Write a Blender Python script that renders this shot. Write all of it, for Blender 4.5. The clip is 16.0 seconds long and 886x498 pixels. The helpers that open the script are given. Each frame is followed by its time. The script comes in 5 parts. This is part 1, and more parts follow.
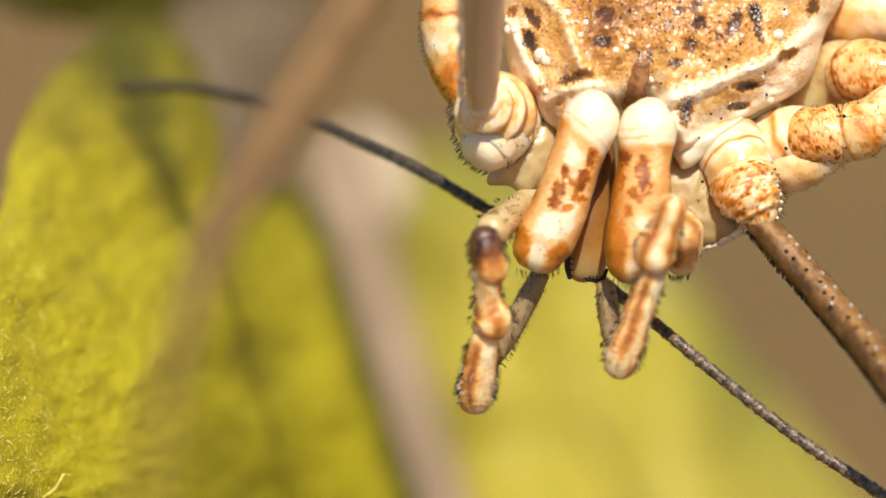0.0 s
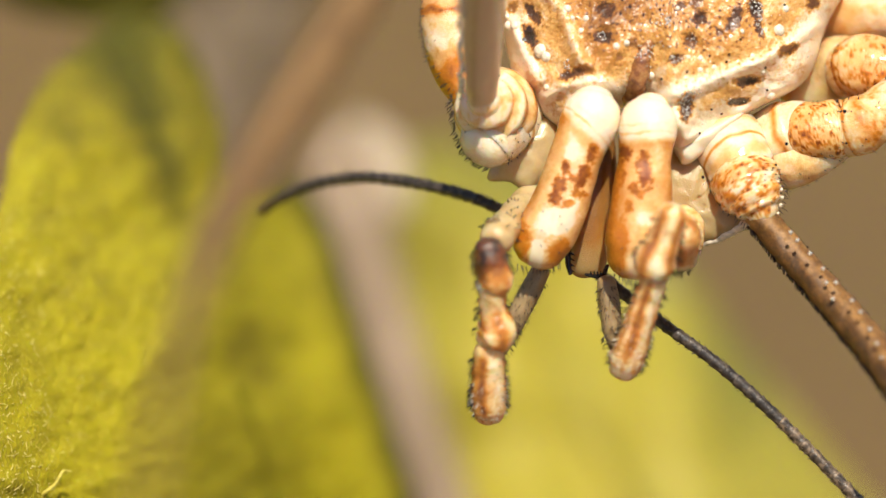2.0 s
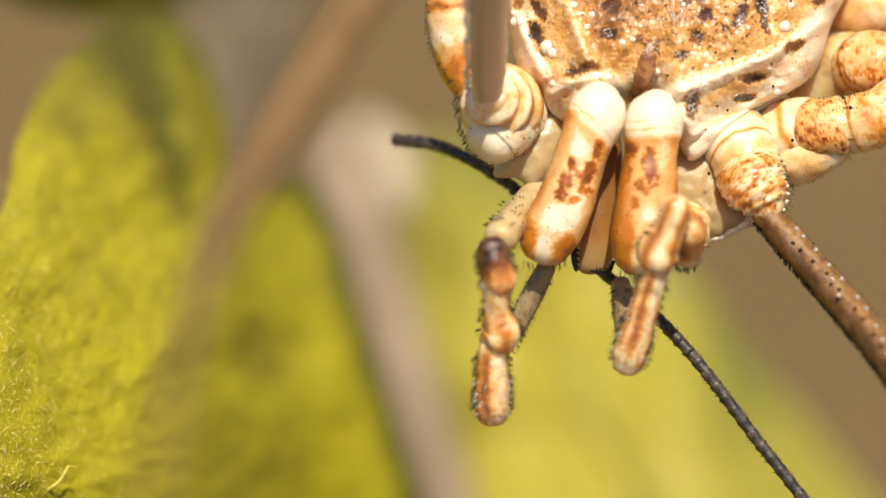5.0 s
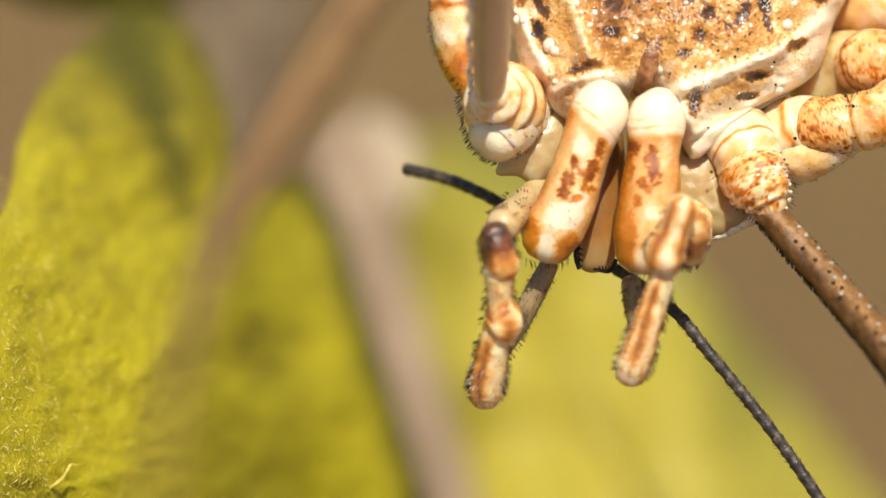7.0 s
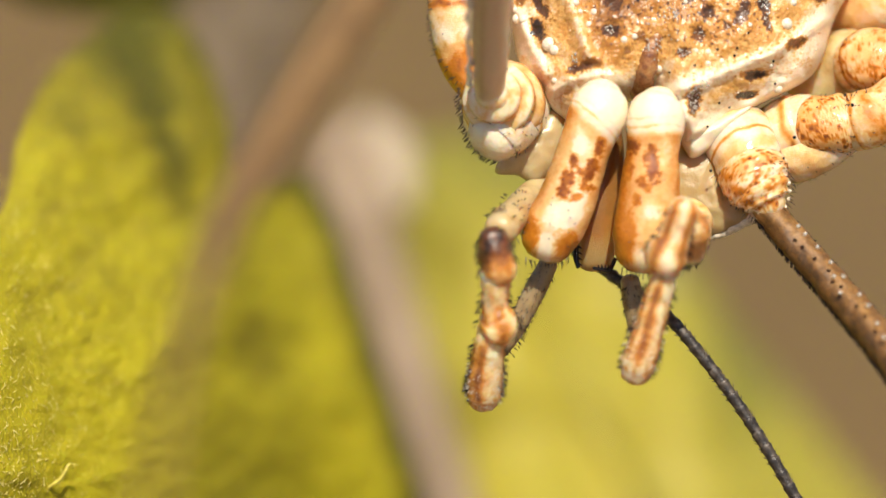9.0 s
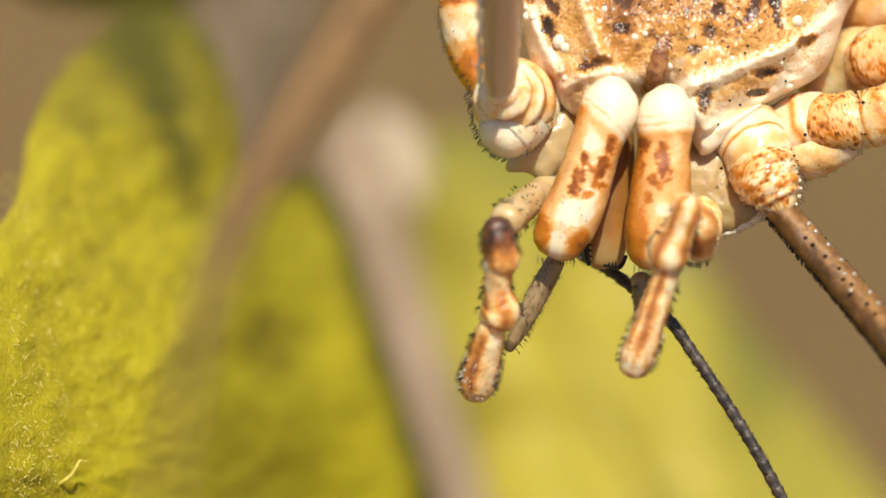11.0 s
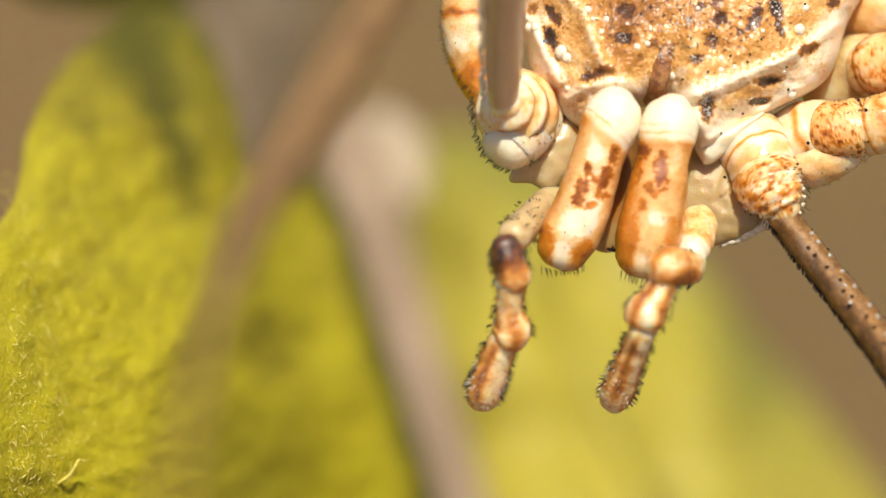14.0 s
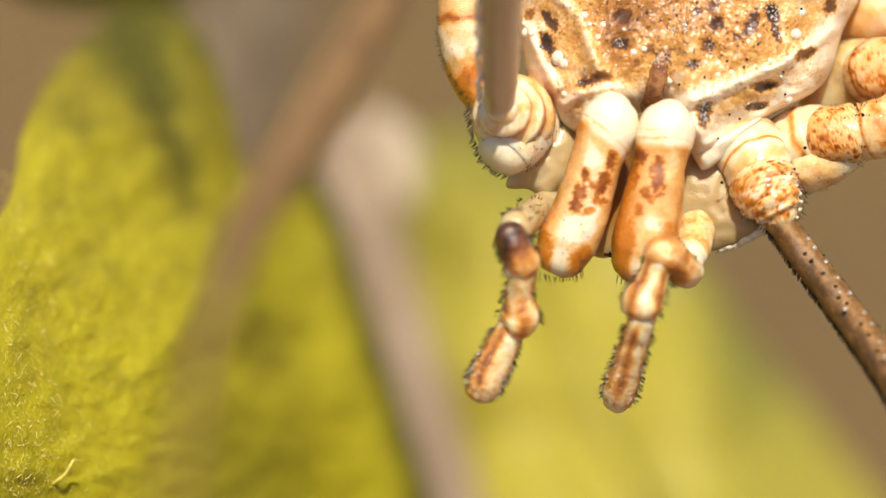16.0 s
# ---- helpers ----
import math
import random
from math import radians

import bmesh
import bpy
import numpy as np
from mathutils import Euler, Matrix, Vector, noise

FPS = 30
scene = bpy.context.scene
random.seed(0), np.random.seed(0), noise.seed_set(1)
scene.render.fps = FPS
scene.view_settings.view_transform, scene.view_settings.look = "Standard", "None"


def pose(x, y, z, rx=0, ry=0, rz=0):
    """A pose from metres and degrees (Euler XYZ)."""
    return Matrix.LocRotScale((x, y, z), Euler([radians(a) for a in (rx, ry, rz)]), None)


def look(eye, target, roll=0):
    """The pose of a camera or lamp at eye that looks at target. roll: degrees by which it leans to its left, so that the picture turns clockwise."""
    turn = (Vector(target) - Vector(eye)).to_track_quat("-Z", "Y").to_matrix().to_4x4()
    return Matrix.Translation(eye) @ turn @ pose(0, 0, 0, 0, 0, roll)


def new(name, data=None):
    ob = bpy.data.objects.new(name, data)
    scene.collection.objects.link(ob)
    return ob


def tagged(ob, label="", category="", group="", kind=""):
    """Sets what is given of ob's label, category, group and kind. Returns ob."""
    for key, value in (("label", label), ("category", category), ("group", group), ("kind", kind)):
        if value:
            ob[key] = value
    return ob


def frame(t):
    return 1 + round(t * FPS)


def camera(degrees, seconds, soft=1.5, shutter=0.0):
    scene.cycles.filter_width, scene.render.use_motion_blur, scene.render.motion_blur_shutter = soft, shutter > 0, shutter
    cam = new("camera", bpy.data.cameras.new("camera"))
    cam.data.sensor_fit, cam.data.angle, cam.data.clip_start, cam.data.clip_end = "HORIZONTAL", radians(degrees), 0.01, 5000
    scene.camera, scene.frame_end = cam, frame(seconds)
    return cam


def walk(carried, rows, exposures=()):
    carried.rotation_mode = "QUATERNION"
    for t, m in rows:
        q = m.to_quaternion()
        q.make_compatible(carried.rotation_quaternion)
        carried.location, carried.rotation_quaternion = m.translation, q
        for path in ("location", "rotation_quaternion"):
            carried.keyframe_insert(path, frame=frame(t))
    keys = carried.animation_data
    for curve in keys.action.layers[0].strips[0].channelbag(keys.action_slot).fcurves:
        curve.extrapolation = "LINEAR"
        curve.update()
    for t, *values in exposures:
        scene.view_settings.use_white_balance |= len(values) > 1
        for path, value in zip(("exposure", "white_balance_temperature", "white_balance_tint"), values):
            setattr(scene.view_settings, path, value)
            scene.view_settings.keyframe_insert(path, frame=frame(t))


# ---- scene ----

# All lengths in the stage are millimetres: x to the right, y up across the view, z towards the camera.
MM = 0.001
SCALE = 156.8          # stage units per millimetre of the reading grid
DIST = 60.0            # camera to the animal, millimetres
TILT = radians(30)     # the camera looks down by this much
STAGE = Matrix(((1, 0, 0, 0),
                (0, math.sin(TILT), -math.cos(TILT), 0),
                (0, math.cos(TILT), math.sin(TILT), 0.055),
                (0, 0, 0, 1)))

# seconds; drift of the view; drift, sideways and down, and lean of the animal against the leaf
DRIFT = ((0.0, 0.0, 0.0, 0.0, 0.0, 0.0), (0.5, 0.3, -3.0, 0.7, -0.3, 0.06), (1.0, -0.5, -4.2, 1.2, -0.9, 0.05),
         (1.5, -0.7, -5.8, 1.4, -1.4, 0.06))
DRIFT += ((2.0, -0.7, -7.0, 1.6, -1.0, 0.09), (2.5, 0.0, -8.9, 1.9, -0.5, 0.11), (3.0, 2.2, -10.4, 1.9, 0.2, 0.12),
          (3.5, 5.2, -11.6, 2.3, 0.2, 0.12), (4.0, 8.3, -13.1, 3.0, 0.4, 0.08))
DRIFT += ((6.5, 8.3, -16.2, 3.1, -0.5, 0.12), (7.0, 12.5, -17.6, 3.5, 0.1, 0.05), (7.5, 12.9, -17.7, 3.4, 0.5, 0.1),
          (8.0, 11.6, -17.8, 3.6, 0.5, 0.07), (8.5, 12.5, -18.5, 2.4, 1.0, 0.07), (9.0, 9.9, -18.4, 4.8, -1.0, 0.05))
DRIFT += ((11.5, 35.9, -25.4, 4.5, 1.0, 0.06), (12.0, 40.4, -25.4, 3.8, 0.8, 0.12), (12.5, 37.1, -26.0, 3.2, 2.4, 0.12),
          (13.0, 29.6, -25.5, 7.0, 3.2, 0.06), (13.5, 26.7, -25.4, 10.0, 10.8, 0.44))
DRIFT += ((14.0, 26.5, -25.6, 11.9, 17.5, 0.59), (14.5, 23.3, -25.4, 12.8, 21.1, 0.67), (15.0, 17.8, -25.2, 14.7, 23.5, 0.72),
          (15.5, 16.0, -25.4, 15.7, 25.3, 0.75), (16.0, 17.3, -25.4, 15.4, 26.4, 0.76))
TIMES = [r[0] for r in DRIFT]


def P(px, py, z=0.0):
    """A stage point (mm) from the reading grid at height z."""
    k = (DIST - z) / DIST / SCALE
    return Vector(((px - 784) * k, (441 - py) * k, z))


def grid_of(v):
    k = SCALE * DIST / (DIST - v.z)
    return 784 + v.x * k, 441 - v.y * k


def drift(t):
    return [float(np.interp(t, TIMES, [r[i] for r in DRIFT])) for i in range(1, 6)]


def move(v):
    return Matrix.Translation(Vector(v) * MM)


def body_shift(t):
    """Pose of the animal in the stage at t, metres."""
    _, _, dx, dy, lean = drift(t)
    pivot = P(1250, 200) * MM
    turn = Matrix.Translation(pivot) @ Matrix.Rotation(radians(lean), 4, "Z") @ Matrix.Translation(-pivot)
    return Matrix.Translation(Vector((dx, -dy, 0)) / SCALE * MM) @ turn


# ---- camera ----
cam = camera(math.degrees(2 * math.atan(5.0 / DIST)), 16.0, soft=1.5)
cam.data.dof.use_dof = True
cam.data.dof.focus_distance = DIST * MM
cam.data.dof.aperture_fstop = 86
rows = []
for t_key in TIMES:
    sx, sy = drift(t_key)[:2]
    unit = 1 / (SCALE * DIST)
    rows.append((t_key, STAGE @ Matrix.Translation((0, 0, DIST * MM)) @ Matrix.Rotation(sx * unit, 4, "Y") @ Matrix.Rotation(sy * unit, 4, "X")))
walk(cam, rows, ((0.0, 0.36, 6650, 8), (16.0, 0.36, 6650, 8)))

# ---- light ----
SUN_STAGE = Vector((0.10, 0.63, 0.77)).normalized()
SUN = (STAGE.to_3x3() @ SUN_STAGE).normalized()
world = bpy.data.worlds.new("world")
scene.world = world
world.use_nodes = True
wn = world.node_tree
sky = wn.nodes.new("ShaderNodeTexSky")
sky.sky_type = "NISHITA"
sky.sun_disc = False
sky.sun_elevation = math.asin(SUN.z)
sky.sun_rotation = math.atan2(SUN.x, SUN.y)
wn.links.new(sky.outputs[0], wn.nodes["Background"].inputs[0])
wn.nodes["Background"].inputs[1].default_value = 0.07
lamp = bpy.data.lights.new("sun", "SUN")
lamp.energy, lamp.angle, lamp.color = 4.6, radians(0.6), (1.0, 0.92, 0.80)
sun = new("sun", lamp)
sun.matrix_world = look(SUN * 2, (0, 0, 0))
scene.view_settings.exposure = 0.0


# ---- materials ----
def material(name):
    m = bpy.data.materials.new(name)
    m.use_nodes = True
    return m, m.node_tree, m.node_tree.nodes["Principled BSDF"]


def node(tree, kind, **values):
    n = tree.nodes.new(kind)
    for key, value in values.items():
        n.inputs[key].default_value = value
    return n


def ramp(tree, source, stops):
    n = tree.nodes.new("ShaderNodeValToRGB")
    el = n.color_ramp.elements
    while len(el) < len(stops):
        el.new(0.5)
    for e, (at, c) in zip(el, stops):
        e.position, e.color = at, (*c, 1)
    tree.links.new(source, n.inputs[0])
    return n.outputs[0]


def relief(tree, bsdf, sources, depth):
    """Chained bumps: (socket, strength) pairs."""
    last = None
    for sock, strength in sources:
        b = node(tree, "ShaderNodeBump", Strength=strength, Distance=depth)
        tree.links.new(sock, b.inputs["Height"])
        if last:
            tree.links.new(last, b.inputs["Normal"])
        last = b.outputs[0]
    tree.links.new(last, bsdf.inputs["Normal"])


def coords(tree):
    return tree.nodes.new("ShaderNodeTexCoord").outputs["Object"]


def cuticle(name, stops, rough=0.35, through_light=0.25, grain=30000, cells=70000, grit=0.25, coat=0.25, deep=0.00001, soak=0.00018):
    """Animal shell: pigment attribute through a colour ramp, with fine mottling and a cell-like relief."""
    m, tree, bsdf = material(name)
    co = coords(tree)
    att = tree.nodes.new("ShaderNodeAttribute")
    att.attribute_name = "pigment"
    n1 = node(tree, "ShaderNodeTexNoise", Scale=grain, Detail=4.0, Roughness=0.65)
    tree.links.new(co, n1.inputs["Vector"])
    n2 = node(tree, "ShaderNodeTexNoise", Scale=grain / 6, Detail=3.0)
    tree.links.new(co, n2.inputs["Vector"])
    mix = node(tree, "ShaderNodeMath")
    mix.operation = "MULTIPLY_ADD"
    mix.inputs[1].default_value = grit
    tree.links.new(n1.outputs[0], mix.inputs[0])
    tree.links.new(att.outputs["Fac"], mix.inputs[2])
    mix2 = node(tree, "ShaderNodeMath")
    mix2.operation = "MULTIPLY_ADD"
    mix2.inputs[1].default_value = 0.22
    tree.links.new(n2.outputs[0], mix2.inputs[0])
    tree.links.new(mix.outputs[0], mix2.inputs[2])
    sub = node(tree, "ShaderNodeMath")
    sub.operation = "SUBTRACT"
    sub.inputs[1].default_value = 0.5 * grit + 0.11
    tree.links.new(mix2.outputs[0], sub.inputs[0])
    col = ramp(tree, sub.outputs[0], stops)
    tree.links.new(col, bsdf.inputs["Base Color"])
    vor = node(tree, "ShaderNodeTexVoronoi", Scale=cells)
    tree.links.new(co, vor.inputs["Vector"])
    relief(tree, bsdf, ((vor.outputs["Distance"], 0.35), (n1.outputs[0], 0.4), (n2.outputs[0], 0.25)), deep)
    bsdf.inputs["Roughness"].default_value = rough
    bsdf.inputs["Specular IOR Level"].default_value = 0.5
    bsdf.inputs["Coat Weight"].default_value = coat
    bsdf.inputs["Coat Roughness"].default_value = 0.12
    bsdf.inputs["Subsurface Weight"].default_value = through_light
    bsdf.inputs["Subsurface Radius"].default_value = (1.0, 0.5, 0.2)
    bsdf.inputs["Subsurface Scale"].default_value = soak
    return m


CREAM = ((0.0, (0.92, 0.77, 0.57)), (0.14, (0.85, 0.52, 0.21)), (0.34, (0.64, 0.22, 0.02)), (0.56, (0.25, 0.06, 0.007)), (1.0, (0.05, 0.02, 0.012)))
mat_shell = cuticle("cream_cuticle", CREAM, rough=0.24, through_light=0.45, grit=0.15, coat=0.65, deep=0.000014, soak=0.00026)
mat_back = cuticle("mottled_back_cuticle", ((0.0, (0.88, 0.73, 0.53)), (0.2, (0.72, 0.40, 0.13)), (0.40, (0.50, 0.22, 0.045)), (0.68, (0.19, 0.075, 0.03)), (1.0, (0.03, 0.018, 0.015))), rough=0.34, grain=26000, cells=34000, grit=0.36, coat=0.2, deep=0.000013)
mat_palp = cuticle("palp_cuticle", ((0.0, (0.92, 0.77, 0.57)), (0.16, (0.84, 0.54, 0.27)), (0.36, (0.62, 0.25, 0.05)), (0.62, (0.26, 0.09, 0.03)), (1.0, (0.045, 0.02, 0.014))), rough=0.34, through_light=0.7, grit=0.16, coat=0.2, soak=0.0005)
mat_clear = cuticle("translucent_cuticle", ((0.0, (0.86, 0.70, 0.46)), (0.3, (0.66, 0.44, 0.20)), (0.6, (0.36, 0.18, 0.05)), (1.0, (0.03, 0.02, 0.015))), rough=0.2, through_light=0.85, grit=0.1, soak=0.0006)
mat_leg = cuticle("brown_leg_cuticle", ((0.0, (0.33, 0.168, 0.047)), (0.3, (0.18, 0.082, 0.021)), (0.6, (0.075, 0.037, 0.014)), (1.0, (0.03, 0.016, 0.01))), rough=0.5, through_light=0.1, grit=0.8, coat=0.0)
mat_shin = cuticle("grey_brown_leg_cuticle", ((0.0, (0.31, 0.18, 0.07)), (0.3, (0.175, 0.097, 0.037)), (0.6, (0.085, 0.042, 0.017)), (1.0, (0.03, 0.016, 0.01))), rough=0.42, through_light=0.1, grit=0.6, coat=0.0)
mat_mound = cuticle("red_brown_cuticle", ((0.0, (0.55, 0.33, 0.13)), (0.35, (0.34, 0.14, 0.05)), (0.65, (0.15, 0.05, 0.025)), (1.0, (0.04, 0.018, 0.014))), rough=0.22, through_light=0.0, grit=0.7, coat=0.4)
# For the jaw hands: the grey-brown holds the shade they hang in.
mat_shaded_grey = cuticle("grey_brown_cuticle", ((0.0, (0.38, 0.27, 0.14)), (0.4, (0.24, 0.16, 0.08)), (1.0, (0.07, 0.045, 0.025))), rough=0.35, through_light=0.4, grit=0.3)
# Darker olive tint carries the shade of the left plate and mouth lobe.
mat_olive_shade = cuticle("olive_shade_translucent_cuticle", ((0.0, (0.54, 0.41, 0.22)), (0.3, (0.40, 0.26, 0.10)), (0.6, (0.34, 0.15, 0.03)), (1.0, (0.05, 0.03, 0.02))), rough=0.25, through_light=0.6, grit=0.1, soak=0.0004)
mat_tarsus = cuticle("black_brown_cuticle", ((0.0, (0.10, 0.075, 0.055)), (0.5, (0.03, 0.022, 0.017)), (1.0, (0.012, 0.01, 0.01))), rough=0.42, through_light=0.0, grit=0.6)


mat_tarsus_pale = cuticle("dark_grey_brown_cuticle", ((0.0, (0.26, 0.18, 0.11)), (0.45, (0.085, 0.06, 0.04)), (1.0, (0.015, 0.012, 0.01))), rough=0.3, through_light=0.0, grit=1.3)


def plain(name, color, rough, metal=0.0, transmit=0.0):
    m, tree, bsdf = material(name)
    co = coords(tree)
    n = node(tree, "ShaderNodeTexNoise", Scale=30000.0, Detail=2.0)
    tree.links.new(co, n.inputs["Vector"])
    col = ramp(tree, n.outputs[0], ((0.3, tuple(c * 0.75 for c in color)), (0.7, tuple(min(1, c * 1.2) for c in color))))
    tree.links.new(col, bsdf.inputs["Base Color"])
    bsdf.inputs["Roughness"].default_value = rough
    bsdf.inputs["Metallic"].default_value = metal
    bsdf.inputs["Transmission Weight"].default_value = transmit
    return m


mat_bristle = plain("dark_bristle", (0.035, 0.022, 0.014), 0.3)
mat_claw = plain("black_claw", (0.012, 0.011, 0.012), 0.12)
mat_gland_pore = plain("grey_gland_opening", (0.16, 0.15, 0.15), 0.1)
mat_bead = plain("clear_bead", (0.85, 0.80, 0.72), 0.08, transmit=0.6)
mat_tubercle = plain("ivory_tubercle", (0.82, 0.72, 0.56), 0.25)
mat_hair = plain("golden_leaf_hair", (0.62, 0.52, 0.10), 0.18)
mat_bright_hair = plain("pale_gold_hair", (0.78, 0.66, 0.24), 0.12)
mat_gland = plain("yellow_gland", (0.48, 0.42, 0.04), 0.12)
mat_pale_leg = cuticle("tan_leg_cuticle", ((0.0, (0.70, 0.50, 0.33)), (0.3, (0.52, 0.34, 0.20)), (0.6, (0.30, 0.17, 0.09)), (1.0, (0.06, 0.03, 0.02))), rough=0.35, through_light=0.4, grit=0.15)


def leafy(name, stops, scale=900.0, rough=0.5, patch=220.0):
    m, tree, bsdf = material(name)
    co = coords(tree)
    att = tree.nodes.new("ShaderNodeAttribute")
    att.attribute_name = "pigment"
    n1 = node(tree, "ShaderNodeTexNoise", Scale=scale * 6, Detail=4.0, Roughness=0.6)
    n2 = node(tree, "ShaderNodeTexNoise", Scale=patch, Detail=2.0)
    for n in (n1, n2):
        tree.links.new(co, n.inputs["Vector"])
    a = node(tree, "ShaderNodeMath")
    a.operation = "MULTIPLY_ADD"
    a.inputs[1].default_value = 0.35
    tree.links.new(n1.outputs[0], a.inputs[0])
    tree.links.new(att.outputs["Fac"], a.inputs[2])
    b = node(tree, "ShaderNodeMath")
    b.operation = "MULTIPLY_ADD"
    b.inputs[1].default_value = 0.45
    tree.links.new(n2.outputs[0], b.inputs[0])
    tree.links.new(a.outputs[0], b.inputs[2])
    col = ramp(tree, b.outputs[0], stops)
    tree.links.new(col, bsdf.inputs["Base Color"])
    vor = node(tree, "ShaderNodeTexVoronoi", Scale=scale * 12)
    tree.links.new(co, vor.inputs["Vector"])
    relief(tree, bsdf, ((vor.outputs["Distance"], 0.35), (n1.outputs[0], 0.4)), 0.00004)
    bsdf.inputs["Roughness"].default_value = rough
    bsdf.inputs["Specular IOR Level"].default_value = 0.25
    bsdf.inputs["Subsurface Weight"].default_value = 0.2
    bsdf.inputs["Subsurface Radius"].default_value = (0.6, 1.0, 0.1)
    bsdf.inputs["Subsurface Scale"].default_value = 0.0003
    return m


mat_leaf = leafy("yellow_green_leaf", ((0.08, (0.47, 0.29, 0.016)), (0.22, (0.422, 0.357, 0.013)), (0.45, (0.345, 0.293, 0.011)), (0.7, (0.22, 0.18, 0.009)), (1.0, (0.08, 0.072, 0.005))), 1500, rough=0.6)
mat_far_leaf = leafy("yellow_leaf", ((0.15, (0.405, 0.33, 0.038)), (0.5, (0.335, 0.28, 0.036)), (0.8, (0.19, 0.175, 0.03)), (1.0, (0.07, 0.08, 0.02))), 300, patch=90.0)
mat_stem = leafy("withered_pink_stem", ((0.1, (0.38, 0.28, 0.195)), (0.45, (0.29, 0.21, 0.14)), (0.8, (0.21, 0.145, 0.09)), (1.0, (0.12, 0.075, 0.045))), 500, patch=150.0)
mat_pale = leafy("pale_swelling", ((0.1, (0.50, 0.405, 0.295)), (0.6, (0.39, 0.305, 0.21)), (1.0, (0.23, 0.165, 0.105))), 500, patch=150.0)
mat_dry = leafy("dry_lilac_leaf", ((0.1, (0.27, 0.20, 0.135)), (0.5, (0.20, 0.15, 0.098)), (1.0, (0.11, 0.08, 0.05))), 300, patch=90.0)
mat_ground = leafy("brown_soil", ((0.1, (0.195, 0.125, 0.052)), (0.5, (0.153, 0.098, 0.040)), (0.9, (0.09, 0.057, 0.024))), 40, rough=0.9, patch=25.0)


# ---- mesh helpers ----
def fbm(v, f, octaves=3):
    total, amp = 0.0, 1.0
    for _ in range(octaves):
        total += amp * noise.noise(v * f)
        f *= 2.1
        amp *= 0.5
    return total


def smooth_curve(points, n, closed=False):
    """Catmull-Rom samples of tuples or vectors."""
    pts = [Vector(p) for p in points]
    m = len(pts) if closed else len(pts) - 1
    out = []
    count = n if closed else n - 1
    for i in range(n):
        s = i / count * m
        k = min(int(s), m - 1)
        f = s - k
        if closed:
            a, b, c, d = (pts[(k + j) % len(pts)] for j in (-1, 0, 1, 2))
        else:
            b, c = pts[k], pts[k + 1]
            a = pts[k - 1] if k else b * 2 - c
            d = pts[k + 2] if k + 2 < len(pts) else c * 2 - b
        out.append(0.5 * ((b * 2) + (c - a) * f + (a * 2 - b * 5 + c * 4 - d) * f * f + (b * 3 - a - c * 3 + d) * f ** 3))
    return out


